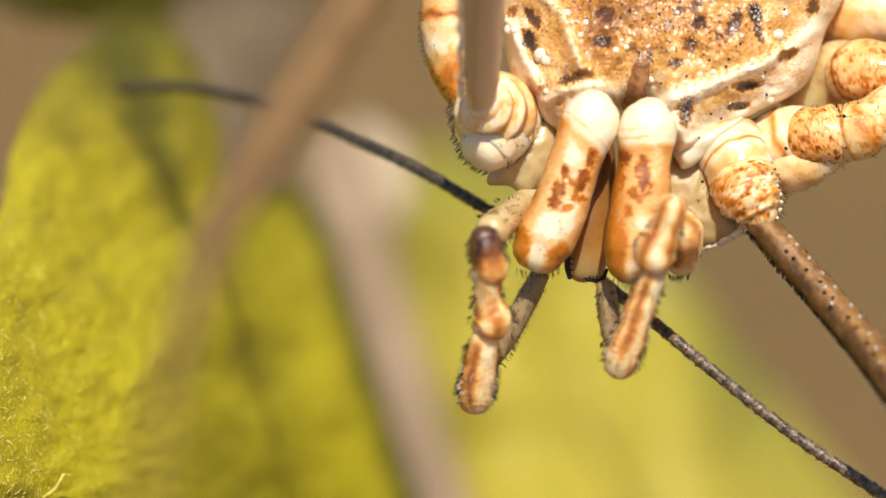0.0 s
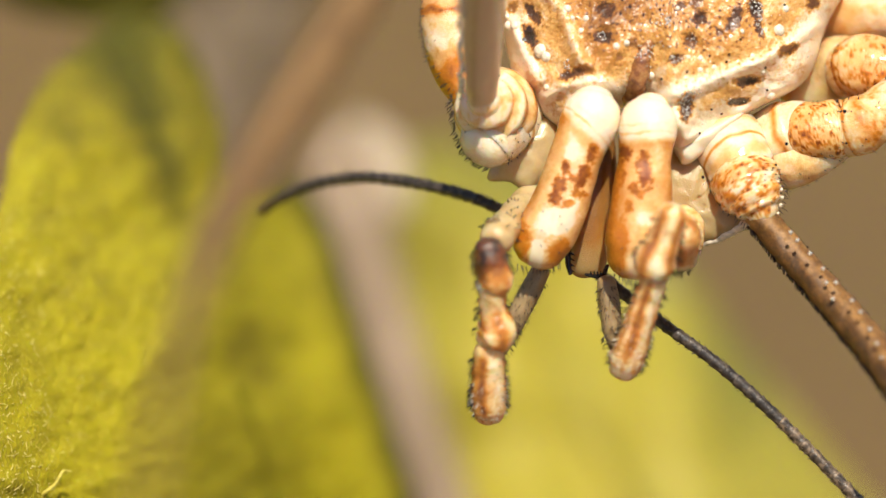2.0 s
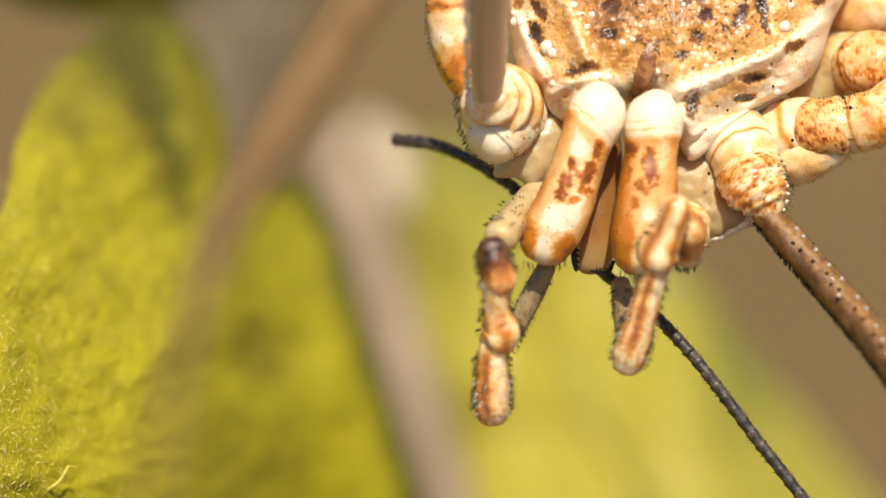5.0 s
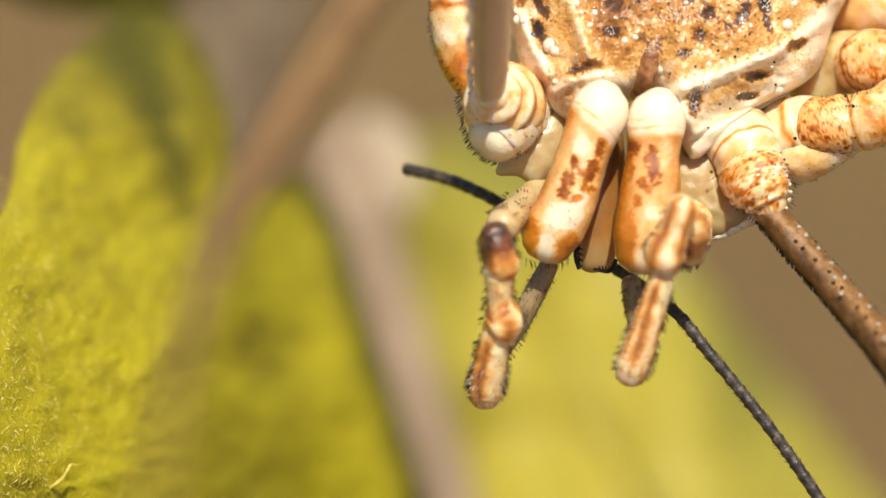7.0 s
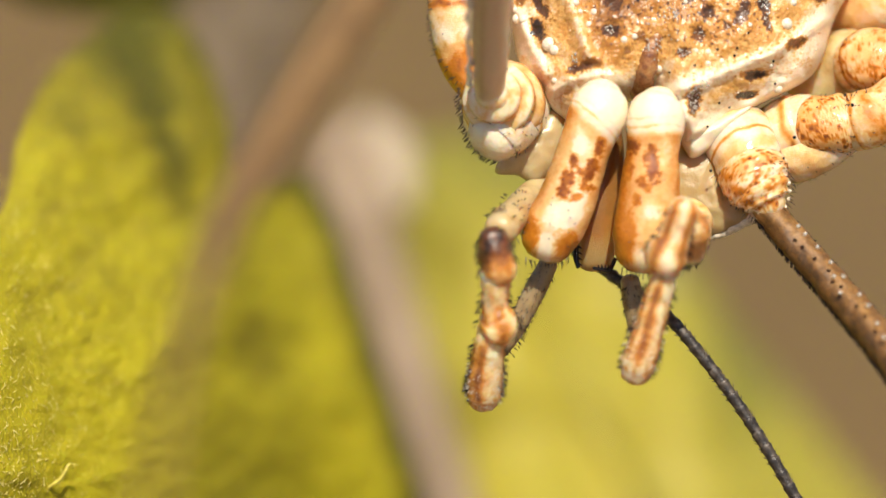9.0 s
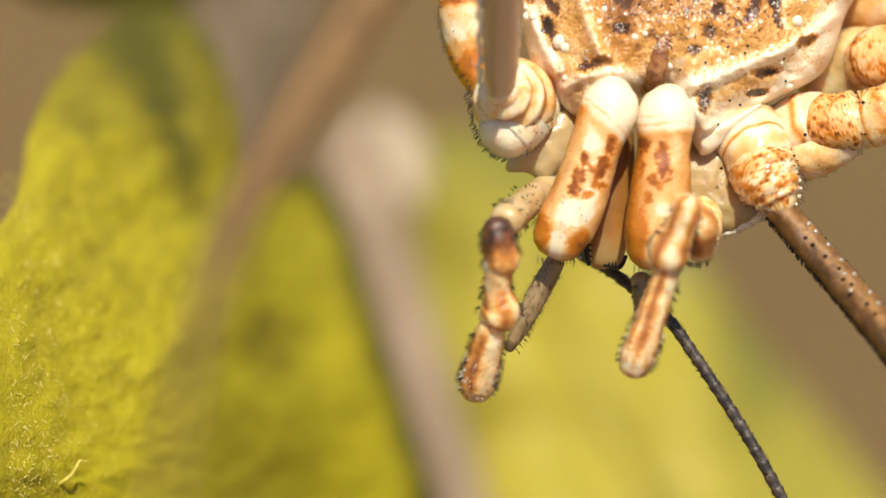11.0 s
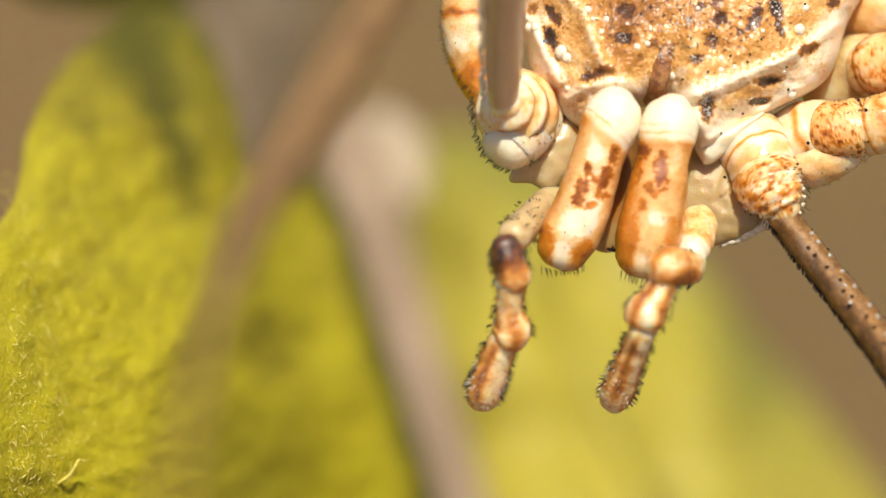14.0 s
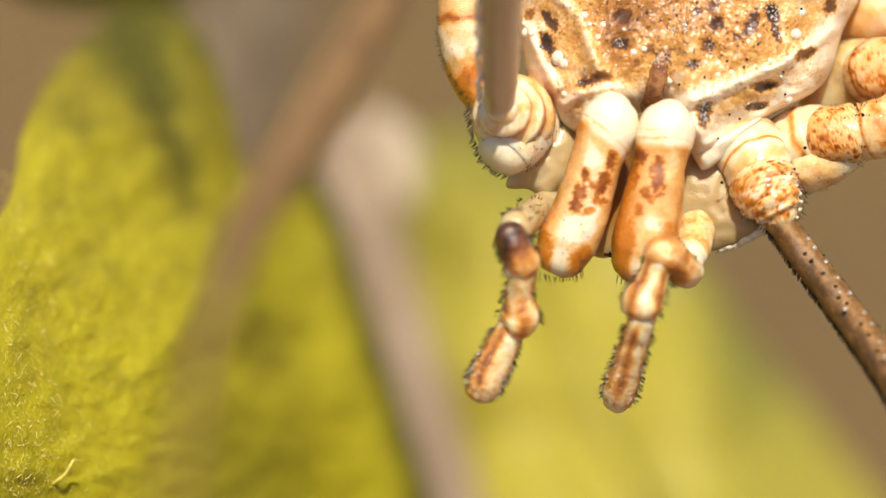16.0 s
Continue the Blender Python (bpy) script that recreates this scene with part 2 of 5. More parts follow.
class Build:
    """Gathers vertices (stage mm), faces and pigment for one mesh."""

    def __init__(self):
        self.v, self.f, self.p = [], [], []

    def mesh(self, name, mat, flat=False):
        me = bpy.data.meshes.new(name)
        me.from_pydata([(a[0] * MM, a[1] * MM, a[2] * MM) for a in self.v], [], self.f)
        att = me.attributes.new("pigment", "FLOAT", "POINT")
        att.data.foreach_set("value", np.array(self.p, dtype=np.float32))
        if not flat:
            me.polygons.foreach_set("use_smooth", [True] * len(me.polygons))
        me.materials.append(mat)
        me.update()
        return me

    def tube(self, path, radii, seg=20, n=40, pig=None, ripple=0.0, flat=1.0, rough=0.0):
        """Round-ended sweep along path; radii are spread evenly along it. pig(pos, u, angle)."""
        n_pts = smooth_curve(path, n)
        rs = [max(0.002, p.x) for p in smooth_curve([(w, 0, 0) for w in radii], n)]
        rings = []
        first = (n_pts[1] - n_pts[0]).normalized()
        last = (n_pts[-1] - n_pts[-2]).normalized()
        for j in (0.12, 0.4, 0.75):
            rings.append((n_pts[0] - first * rs[0] * 0.8 * (1 - j), rs[0] * math.sqrt(1 - (1 - j) ** 2), 0.0))
        for i in range(n):
            rings.append((n_pts[i], rs[i], i / (n - 1)))
        for j in (0.75, 0.4, 0.12):
            rings.append((n_pts[-1] + last * rs[-1] * 0.8 * (1 - j), rs[-1] * math.sqrt(1 - (1 - j) ** 2), 1.0))
        base = len(self.v)
        side = None
        for k, (c, r, u) in enumerate(rings):
            a = rings[max(k - 1, 0)][0]
            b = rings[min(k + 1, len(rings) - 1)][0]
            d = (b - a).normalized()
            if side is None:
                side = Vector((0, 0, 1)) if abs(d.z) < 0.9 else Vector((0, -1, 0))
            side = (side - d * side.dot(d)).normalized()
            other = d.cross(side)
            for s in range(seg):
                ang = 2 * math.pi * s / seg
                q = c + (side * math.cos(ang) * flat + other * math.sin(ang)) * r
                if rough:
                    q = q + (q - c).normalized() * (fbm(q + Vector((7, 3, 1)), 6.0) * rough)
                self.v.append(q)
                self.p.append(pig(q, u, ang) if pig else 0.2)
        for k in range(len(rings) - 1):
            for s in range(seg):
                s2 = (s + 1) % seg
                self.f.append((base + k * seg + s, base + k * seg + s2, base + (k + 1) * seg + s2, base + (k + 1) * seg + s))
        self.f.append(tuple(base + s for s in range(seg))[::-1])
        self.f.append(tuple(base + (len(rings) - 1) * seg + s for s in range(seg)))
        return self

    def spike(self, at, way, length, r, bend=None, pig=0.5):
        """A small tapering bristle, three-sided, bent at its middle."""
        way = way.normalized()
        bend = bend or Vector((0, 0, 0))
        side = way.orthogonal().normalized()
        other = way.cross(side)
        base = len(self.v)
        for c, rr in ((at - way * r, r), (at + way * length * 0.55 + bend * 0.3, r * 0.75)):
            for s in range(3):
                a = 2 * math.pi * s / 3
                self.v.append(c + (side * math.cos(a) + other * math.sin(a)) * rr)
                self.p.append(pig)
        self.v.append(at + way * length + bend)
        self.p.append(pig)
        for s in range(3):
            s2 = (s + 1) % 3
            self.f.append((base + s, base + s2, base + 3 + s2, base + 3 + s))
            self.f.append((base + 3 + s, base + 3 + s2, base + 6))
        return self

    def ball(self, c, r, up=None, squash=1.0, seg=10, rings=6, pig=0.0):
        base = len(self.v)
        up = (up or Vector((0, 0, 1))).normalized()
        side = up.orthogonal().normalized()
        other = up.cross(side)
        for i in range(rings + 1):
            th = math.pi * (i + 0.001) / (rings + 0.002)
            for s in range(seg):
                a = 2 * math.pi * s / seg
                self.v.append(c + (side * math.cos(a) + other * math.sin(a)) * (r * math.sin(th)) + up * (r * squash * math.cos(th)))
                self.p.append(pig)
        for i in range(rings):
            for s in range(seg):
                s2 = (s + 1) % seg
                self.f.append((base + i * seg + s, base + i * seg + s2, base + (i + 1) * seg + s2, base + (i + 1) * seg + s))
        return self

    def shell(self, outline, center, zfun, back, nr=30, na=90, pig=None, thin=False):
        """A closed solid: outline on the reading grid, front surface zfun(x, y, r), rounded back."""
        ring = smooth_curve([(x, y, 0) for x, y in outline], na, closed=True)
        c = Vector((*center, 0))
        base = len(self.v)
        count = 0
        for layer in range(2):
            order = range(nr + 1) if layer == 0 else range(nr - 1, -1, -6)
            for i in order:
                r = (max(i, 0.02) / nr) ** 0.85
                for o in ring:
                    g = c + (o - c) * r
                    if layer == 0:
                        z = zfun(g.x, g.y, r)
                    elif thin:
                        z = zfun(g.x, g.y, r) - back * math.sqrt(max(0, 1 - r * r))
                    else:
                        z = zfun(c.x + (o.x - c.x), c.y + (o.y - c.y), 1.0) - back * math.sqrt(max(0, 1 - r * r))
                    q = P(g.x, g.y, z)
                    self.v.append(q)
                    self.p.append(pig(g.x, g.y, r) if pig and layer == 0 else 0.3)
                count += 1
        for k in range(count - 1):
            for s in range(na):
                s2 = (s + 1) % na
                self.f.append((base + k * na + s, base + (k + 1) * na + s, base + (k + 1) * na + s2, base + k * na + s2))
        self.f.append(tuple(base + s for s in range(na)))
        self.f.append(tuple(base + (count - 1) * na + s for s in range(na))[::-1])
        return self


def part(name, built, mat, parent, label="", kind=""):
    ob = new(name, built.mesh(name, mat))
    ob.parent = parent
    return tagged(ob, label, kind=kind)


def spots(marks, wobble=0.35, seed=0.0, soft=0.55):
    """Pigment field on the reading grid from marks (x, y, long, short, degrees, depth)."""
    prepared = [(x, y, a, b, math.cos(radians(d)), math.sin(radians(d)), s) for x, y, a, b, d, s in marks]

    def field(x, y):
        total = 0.0
        wx = noise.noise(Vector((x * 0.06, y * 0.06, seed)))
        wy = noise.noise(Vector((x * 0.18, y * 0.18, seed + 5))) + 0.5 * noise.noise(Vector((x * 0.4, y * 0.4, seed + 9))) + 0.4 * noise.noise(Vector((x * 0.85, y * 0.85, seed + 13)))
        for mx, my, a, b, co, si, s in prepared:
            dx, dy = x - mx, y - my
            if abs(dx) > 2 * a + 8 or abs(dy) > 2 * a + 8:
                continue
            u, v = (dx * co + dy * si) / a, (-dx * si + dy * co) / b
            d = math.sqrt(u * u + v * v) + (wx + wy) * wobble
            if d < 1.25:
                total = max(total, s * min(1.0, (1.25 - d) / soft)) if s > 0 else min(total, s * min(1.0, (1.25 - d) / soft))
        return total
    return field


def dart(points, x, y):
    """Distance on the grid from (x, y) to a polyline."""
    best = 1e9
    for (ax, ay), (bx, by) in zip(points, points[1:]):
        dx, dy = bx - ax, by - ay
        f = max(0, min(1, ((x - ax) * dx + (y - ay) * dy) / (dx * dx + dy * dy)))
        best = min(best, math.hypot(x - ax - f * dx, y - ay - f * dy))
    return best


# ---- ground and leaves ----
def make_ground():
    me = bpy.data.meshes.new("ground")
    steps = [-60, -12, -3, -0.9, -0.45, -0.25, -0.15, -0.1, -0.06, -0.03, 0, 0.03, 0.06, 0.1, 0.15, 0.2, 0.25, 0.3, 0.45, 0.9, 3, 12, 60]
    verts = []
    for y in steps:
        for x in steps:
            near = max(0.0, 1 - math.hypot(x, y) / 0.9)
            verts.append((x, y, -0.012 + 0.012 * near * noise.noise(Vector((x * 14, y * 14, 2)))))
    w = len(steps)
    me.from_pydata(verts, [], [(j * w + i, j * w + i + 1, (j + 1) * w + i + 1, (j + 1) * w + i) for j in range(w - 1) for i in range(w - 1)])
    att = me.attributes.new("pigment", "FLOAT", "POINT")
    att.data.foreach_set("value", np.array([0.25] * len(verts), dtype=np.float32))
    me.polygons.foreach_set("use_smooth", [True] * len(me.polygons))
    me.materials.append(mat_ground)
    return tagged(new("ground", me), "dry brown soil far below the leaves", "ground", kind="structure")


make_ground()


def stage_thing(name, built, mat, label, category, group=""):
    ob = new(name, built.mesh(name, mat))
    ob.matrix_world = STAGE
    return tagged(ob, label, category, group)


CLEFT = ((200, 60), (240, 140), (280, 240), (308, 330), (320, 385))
VEINS = (((305, 350), (200, 420), (60, 560)), ((330, 480), (230, 640), (90, 790)), ((275, 260), (150, 330), (20, 400)), ((350, 600), (300, 760), (240, 900)), ((345, 300), (420, 480), (480, 680), (540, 900)))
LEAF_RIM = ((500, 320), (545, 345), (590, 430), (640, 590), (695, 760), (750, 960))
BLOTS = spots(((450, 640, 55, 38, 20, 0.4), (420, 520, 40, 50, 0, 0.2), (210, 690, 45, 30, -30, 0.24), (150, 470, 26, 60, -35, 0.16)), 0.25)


def near_leaf_z(x, y, r=0.0):
    """Height of the leaf: close by at its left, sinking away behind towards the pale stem."""
    z = 0.3 - 0.010 * x - 0.000003 * max(0.0, x) ** 2 - 0.000010 * max(0.0, 882 - y) ** 2
    f = min(1.0, max(0.0, (x - 290) / 270))
    z -= 2.6 * f * f * (3 - 2 * f)
    z += 0.35 * noise.noise(Vector((x * 0.006, y * 0.006, 1)))
    z += 0.10 * noise.noise(Vector((x * 0.02, y * 0.02, 4))) + 0.035 * noise.noise(Vector((x * 0.055, y * 0.055, 8)))
    z += 0.02 * noise.noise(Vector((x * 0.13, y * 0.13, 8)))
    z -= 0.6 * math.exp(-(dart(CLEFT, x, y) / 40) ** 2)
    for vein in VEINS:
        z -= 0.05 * math.exp(-(dart(vein, x, y) / 26) ** 2)
    return z - 0.35 * max(0.0, r - 0.8) ** 2 / 0.04


def near_leaf_pigment(x, y, r):
    # Crease and upper end are darkened in the pigment to stand for shade.
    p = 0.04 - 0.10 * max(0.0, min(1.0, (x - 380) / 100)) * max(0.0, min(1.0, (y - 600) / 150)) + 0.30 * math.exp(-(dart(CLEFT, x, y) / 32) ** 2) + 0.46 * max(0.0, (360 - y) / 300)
    # The rim strip is painted shade; BLOTS are the leaf's own mottles.
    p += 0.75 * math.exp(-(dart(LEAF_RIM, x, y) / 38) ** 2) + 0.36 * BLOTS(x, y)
    for vein in VEINS:
        p += 0.03 * math.exp(-(dart(vein, x, y) / 30) ** 2)
    return p + 0.16 * noise.noise(Vector((x * 0.012, y * 0.012, 3))) + 0.16 * noise.noise(Vector((x * 0.035, y * 0.035, 13)))


def make_near_leaf():
    outline = ((-90, 490), (-5, 385), (20, 270), (65, 170), (125, 103), (200, 56), (285, 42), (345, 100), (385, 205), (412, 310), (450, 335), (500, 325), (545, 345), (590, 430), (640, 590), (695, 760), (750, 960),
               (720, 1120), (450, 1150), (60, 1120), (-160, 1060), (-230, 850), (-190, 600))
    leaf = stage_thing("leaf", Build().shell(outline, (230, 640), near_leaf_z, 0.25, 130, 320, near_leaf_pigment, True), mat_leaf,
                       "yellow-green felted leaf, shade painted into its deep crease and top", "leaf")
    hairs = Build()
    r = random.Random(9)
    for _ in range(5200):
        x, y = r.uniform(-40, 330), r.uniform(120, 900)
        if r.random() < x / 420 or (y < 330 and x < 60):
            continue
        z = near_leaf_z(x, y)
        way = Vector((r.uniform(-1, 1), r.uniform(-1, 1), r.uniform(0.2, 1.0)))
        bend = Vector((r.uniform(-1, 1), r.uniform(-1, 1), 0)) * 0.05
        hairs.spike(P(x, y, z), way, r.uniform(0.025, 0.07) * (2.6 if r.random() < 0.03 else 1.0), r.uniform(0.0025, 0.0045), bend * 0.5)
    part("leaf_hairs", hairs, mat_hair, leaf, "fine golden felt hairs", "stuff")
    # Sparse hairs whose pale colour stands for glints on the felt.
    glint = Build()
    for _ in range(300):
        x, y = abs(r.gauss(0, 65)) - 10, 900 - abs(r.gauss(0, 260))
        way = Vector((r.uniform(-1, 1), r.uniform(-1, 1), r.uniform(0.1, 0.6)))
        glint.spike(P(x, y, near_leaf_z(x, y) + 0.01), way, r.uniform(0.03, 0.08), r.uniform(0.004, 0.007), Vector((r.uniform(-1, 1), r.uniform(-1, 1), 0)) * 0.05)
    part("bright_hairs", glint, mat_bright_hair, leaf, "sparse glossy hairs, coloured pale as glints", "stuff")
    drops = Build()
    for _ in range(160):
        x, y = r.uniform(-30, 300), r.uniform(360, 890)
        drops.ball(P(x, y, near_leaf_z(x, y)), r.uniform(0.006, 0.014), seg=6, rings=4)
    part("gland_felt", drops, mat_gland, leaf, "tiny glassy leaf glands", "stuff")
    hair = Build()
    z = near_leaf_z(95, 860) + 0.2
    hair.tube([P(60, 893, z - 0.12), P(78, 880, z), P(97, 866, z + 0.03), P(108, 848, z + 0.03), P(113, 840, z), P(128, 842, z - 0.1)], [0.016, 0.02, 0.02, 0.018, 0.012, 0.006], 8, 14)
    part("long_hair", hair, mat_hair, leaf, "single long curled golden hair")
    return leaf


make_near_leaf()


def make_far_leaf():
    def z(x, y, r=0.0):
        return -24 + 0.006 * (y - 600) + 2.0 * noise.noise(Vector((x * 0.004, y * 0.004, 41))) - 2.5 * max(0.0, r - 0.6) ** 2

    def pig(x, y, r):
        return 0.10 + 0.3 * max(0.0, r - 0.6) / 0.4 + 0.25 * noise.noise(Vector((x * 0.005, y * 0.005, 44)))
    outline = ((560, 340), (720, 265), (900, 262), (1070, 372), (1205, 490), (1295, 605), (1405, 745), (1505, 870), (1620, 1020), (1500, 1250), (1000, 1300), (560, 1200), (460, 800))
    leaf = stage_thing("leaf", Build().shell(outline, (1020, 760), z, 0.6, 40, 110, pig, True), mat_far_leaf,
                       "broad sunlit yellow leaf lying lower down", "leaf")
    rib = [P(x, y, z(x, y)) for x, y in ((800, 300), (900, 480), (1000, 660), (1110, 840), (1240, 1060))]
    part("midrib", Build().tube(rib, [0.10, 0.16, 0.2, 0.24, 0.28], 12, 40, lambda q, u, a: 0.2), mat_far_leaf, leaf, "slightly darker midrib")
    return leaf


make_far_leaf()


def make_stem():
    def pig(q, u, a):
        return 0.06 + 0.3 * noise.noise(q * 0.8)
    path = [P(578, 262, -18.6), P(598, 320, -18.3), P(620, 390, -18), P(650, 500, -18), P(690, 620, -18), P(735, 760, -18), P(780, 900, -18), P(830, 1060, -18)]
    stem = stage_thing("stem", Build().tube(path, [0.36, 0.52, 0.56, 0.54, 0.46, 0.44, 0.44, 0.44], 24, 60, pig, rough=0.06), mat_stem,
                       "withered pinkish plant stem with a pale swelling", "stem")
    part("swelling", Build().tube([P(638, 250, -20), P(657, 280, -19.5), P(677, 322, -19), P(692, 380, -18.5)], [0.30, 0.46, 0.46, 0.26], 24, 30, lambda q, u, a: 0.1 + 0.2 * noise.noise(q), rough=0.08), mat_pale, stem, "pale whitish swelling")
    return stem


make_stem()


def make_dry_leaf():
    def z(x, y, r=0.0):
        return -32 + 2.5 * noise.noise(Vector((x * 0.004, y * 0.004, 51)))
    outline = ((330, -120), (450, -160), (530, -110), (550, 20), (515, 170), (470, 310), (400, 330), (330, 180), (300, 20))
    leaf = stage_thing("dry_leaf", Build().shell(outline, (480, 80), z, 0.4, 24, 60, lambda x, y, r: 0.2, True), mat_dry,
                       "dry lilac-grey dead leaf on the ground litter", "leaf")
    rib = [P(x, y, z(x, y)) for x, y in ((600, -80), (520, 40), (450, 180), (400, 300))]
    part("midrib", Build().tube(rib, [0.14, 0.2, 0.18, 0.08], 12, 30, lambda q, u, a: 0.5), mat_dry, leaf, "brown midrib")
    return leaf


make_dry_leaf()


def make_dark_leaf():
    def z(x, y, r=0.0):
        return -14 + 0.6 * noise.noise(Vector((x * 0.008, y * 0.008, 61)))
    outline = ((-40, -170), (260, -160), (340, -60), (300, 35), (220, 62), (130, 45), (20, 20), (-60, -60))
    # Even dark pigment stands for the shade on this tip.
    return stage_thing("leaf", Build().shell(outline, (200, -60), z, 0.3, 20, 50, lambda x, y, r: 0.9, True), mat_leaf, "dark green leaf tip, shade put into its colour", "leaf")


make_dark_leaf()

# ---- the harvestman ----
animal = tagged(new("harvestman"), "pale cream and brown harvestman cleaning a leg", "harvestman")
animal.matrix_world = STAGE

RIDGES = (((1150, 190), (1230, 166), (1290, 138), (1350, 116), (1400, 86), (1445, 55)), ((960, -10), (995, 25), (1012, 75), (1028, 118), (1045, 128)),
          ((1090, 168), (1050, 150), (1000, 160), (965, 180)), ((1190, 215), (1215, 255), (1260, 240), (1330, 200), (1400, 160)), ((895, 35), (905, 56), (915, 80), (925, 105), (950, 150)))
DARK = spots(((938, 72, 12, 20, -25, 0.95), (943, 32, 26, 9, 50, 0.85), (1005, 142, 16, 9, -10, 0.85), (1032, 132, 24, 11, -15, 0.72), (1070, 25, 17, 14, 0, 0.72), (1068, 74, 18, 12, 10, 0.75),
              (1240, 42, 15, 13, 0, 0.78), (1300, 40, 11, 30, 22, 0.75), (1335, 25, 12, 20, -20, 0.85), (1342, 58, 7, 16, -20, 0.75), (1222, 80, 14, 14, 0, 0.62), (1195, 113, 14, 9, -25, 0.7),
              (1118, 84, 10, 10, 0, 0.5), (1205, 18, 10, 12, 0, 0.7), (1272, 66, 7, 7, 0, 0.6), (1232, 8, 14, 12, 0, 0.6), (1095, 108, 8, 7, 0, 0.5), (905, 22, 14, 8, -30, 0.6)), 0.45, soft=0.5)
DARK2 = spots(((1213, 195, 13, 27, 0, 0.85), (1320, 152, 25, 9, -12, 0.9), (1308, 187, 18, 8, -5, 1.0), (1392, 97, 20, 9, -30, 0.85), (1438, 12, 12, 16, 0, 0.75),
               (1110, 10, 60, 25, 0, 0.34), (1060, 110, 40, 32, 0, 0.32), (1285, 172, 32, 12, -15, 0.24), (1385, 40, 26, 18, 0, 0.26), (1352, 88, 20, 9, -20, 0.3), (1040, 60, 20, 40, 0, 0.26), (1255, 190, 24, 14, 0, 0.14)), 0.45, 2.0, 0.6)
PITS = ((938, 72, 15), (943, 32, 15), (1005, 142, 14), (1032, 132, 16), (1308, 190, 15), (1320, 152, 16), (1215, 195, 16), (1392, 97, 13), (1300, 40, 18), (1335, 25, 14), (1240, 42, 12), (1070, 25, 13), (1068, 74, 14), (1222, 80, 11), (1195, 113, 10))


def back_z(x, y, r=0.0):
    z = -0.55 + 1.25 * math.sqrt(max(0.0, 1.0 - min(r, 1.0) ** 2.4)) + 0.0022 * (y - 150)
    z += 0.06 * noise.noise(Vector((x * 0.025, y * 0.025, 2))) + 0.022 * noise.noise(Vector((x * 0.07, y * 0.07, 6))) + 0.008 * noise.noise(Vector((x * 0.22, y * 0.22, 6)))
    for line in RIDGES:
        z += 0.10 * math.exp(-((dart(line, x, y) + 4 * noise.noise(Vector((x * 0.05, y * 0.05, 3)))) / 12) ** 2)
    for px, py, w in PITS:
        d = math.hypot(x - px, y - py)
        if d < 3 * w:
            z -= 0.06 * math.exp(-(d / w) ** 2)
    return z


def back_pigment(x, y, r):
    middle = math.exp(-((x - 1180) / 165) ** 2 - ((y - 5) / 110) ** 2)
    field = math.exp(-((x - 1300) / 85) ** 2 - ((y - 78) / 46) ** 2)
    p = 0.08 + 0.08 * max(0.0, min(1.0, (1040 - x) / 40)) + 0.32 * middle + 0.14 * field + 0.28 * math.exp(-((x - 1060) / 62) ** 2 - ((y - 50) / 80) ** 2) + 0.12 * noise.noise(Vector((x * 0.035, y * 0.035, 12))) + 0.08 * noise.noise(Vector((x * 0.12, y * 0.12, 14)))
    p -= 0.14 * max(0.0, (r - 0.80) / 0.20)
    fleck = max(0.0, noise.noise(Vector((x * 0.17, y * 0.17, 17))) - 0.20) * 1.5 + max(0.0, noise.noise(Vector((x * 0.34, y * 0.34, 19))) - 0.30)
    p += fleck * (0.2 + 0.65 * middle + 0.3 * field)
    p = max(p, DARK(x, y) + 0.25 * p, DARK2(x, y) + 0.35 * p)
    for line in RIDGES:
        p -= 0.22 * math.exp(-((dart(line, x, y) + 5 * noise.noise(Vector((x * 0.08, y * 0.08, 3)))) / 13) ** 2)
    return p if y > -40 else p * 0.7


BACK = ((880, -20), (890, 60), (905, 130), (940, 190), (985, 232), (1040, 215), (1095, 200), (1150, 205), (1205, 290), (1262, 240), (1330, 205), (1425, 150), (1462, 55), (1510, -60), (1490, -260), (1350, -420), (1180, -450), (1000, -400), (890, -220))


BACK_RING = [p - Vector((1180, -20, 0)) for p in smooth_curve([(x, y, 0) for x, y in BACK], 360, closed=True)]


def back_r(x, y):
    """How far out on the carapace a grid point lies, 0 to 1."""
    dx, dy = x - 1180, y + 20
    a = math.atan2(dy, dx)
    edge = min(BACK_RING, key=lambda o: abs(math.remainder(math.atan2(o.y, o.x) - a, 2 * math.pi)))
    return math.hypot(dx, dy) / edge.length


def on_back(x, y, lift=0.0):
    return P(x, y, back_z(x, y, back_r(x, y)) + lift)


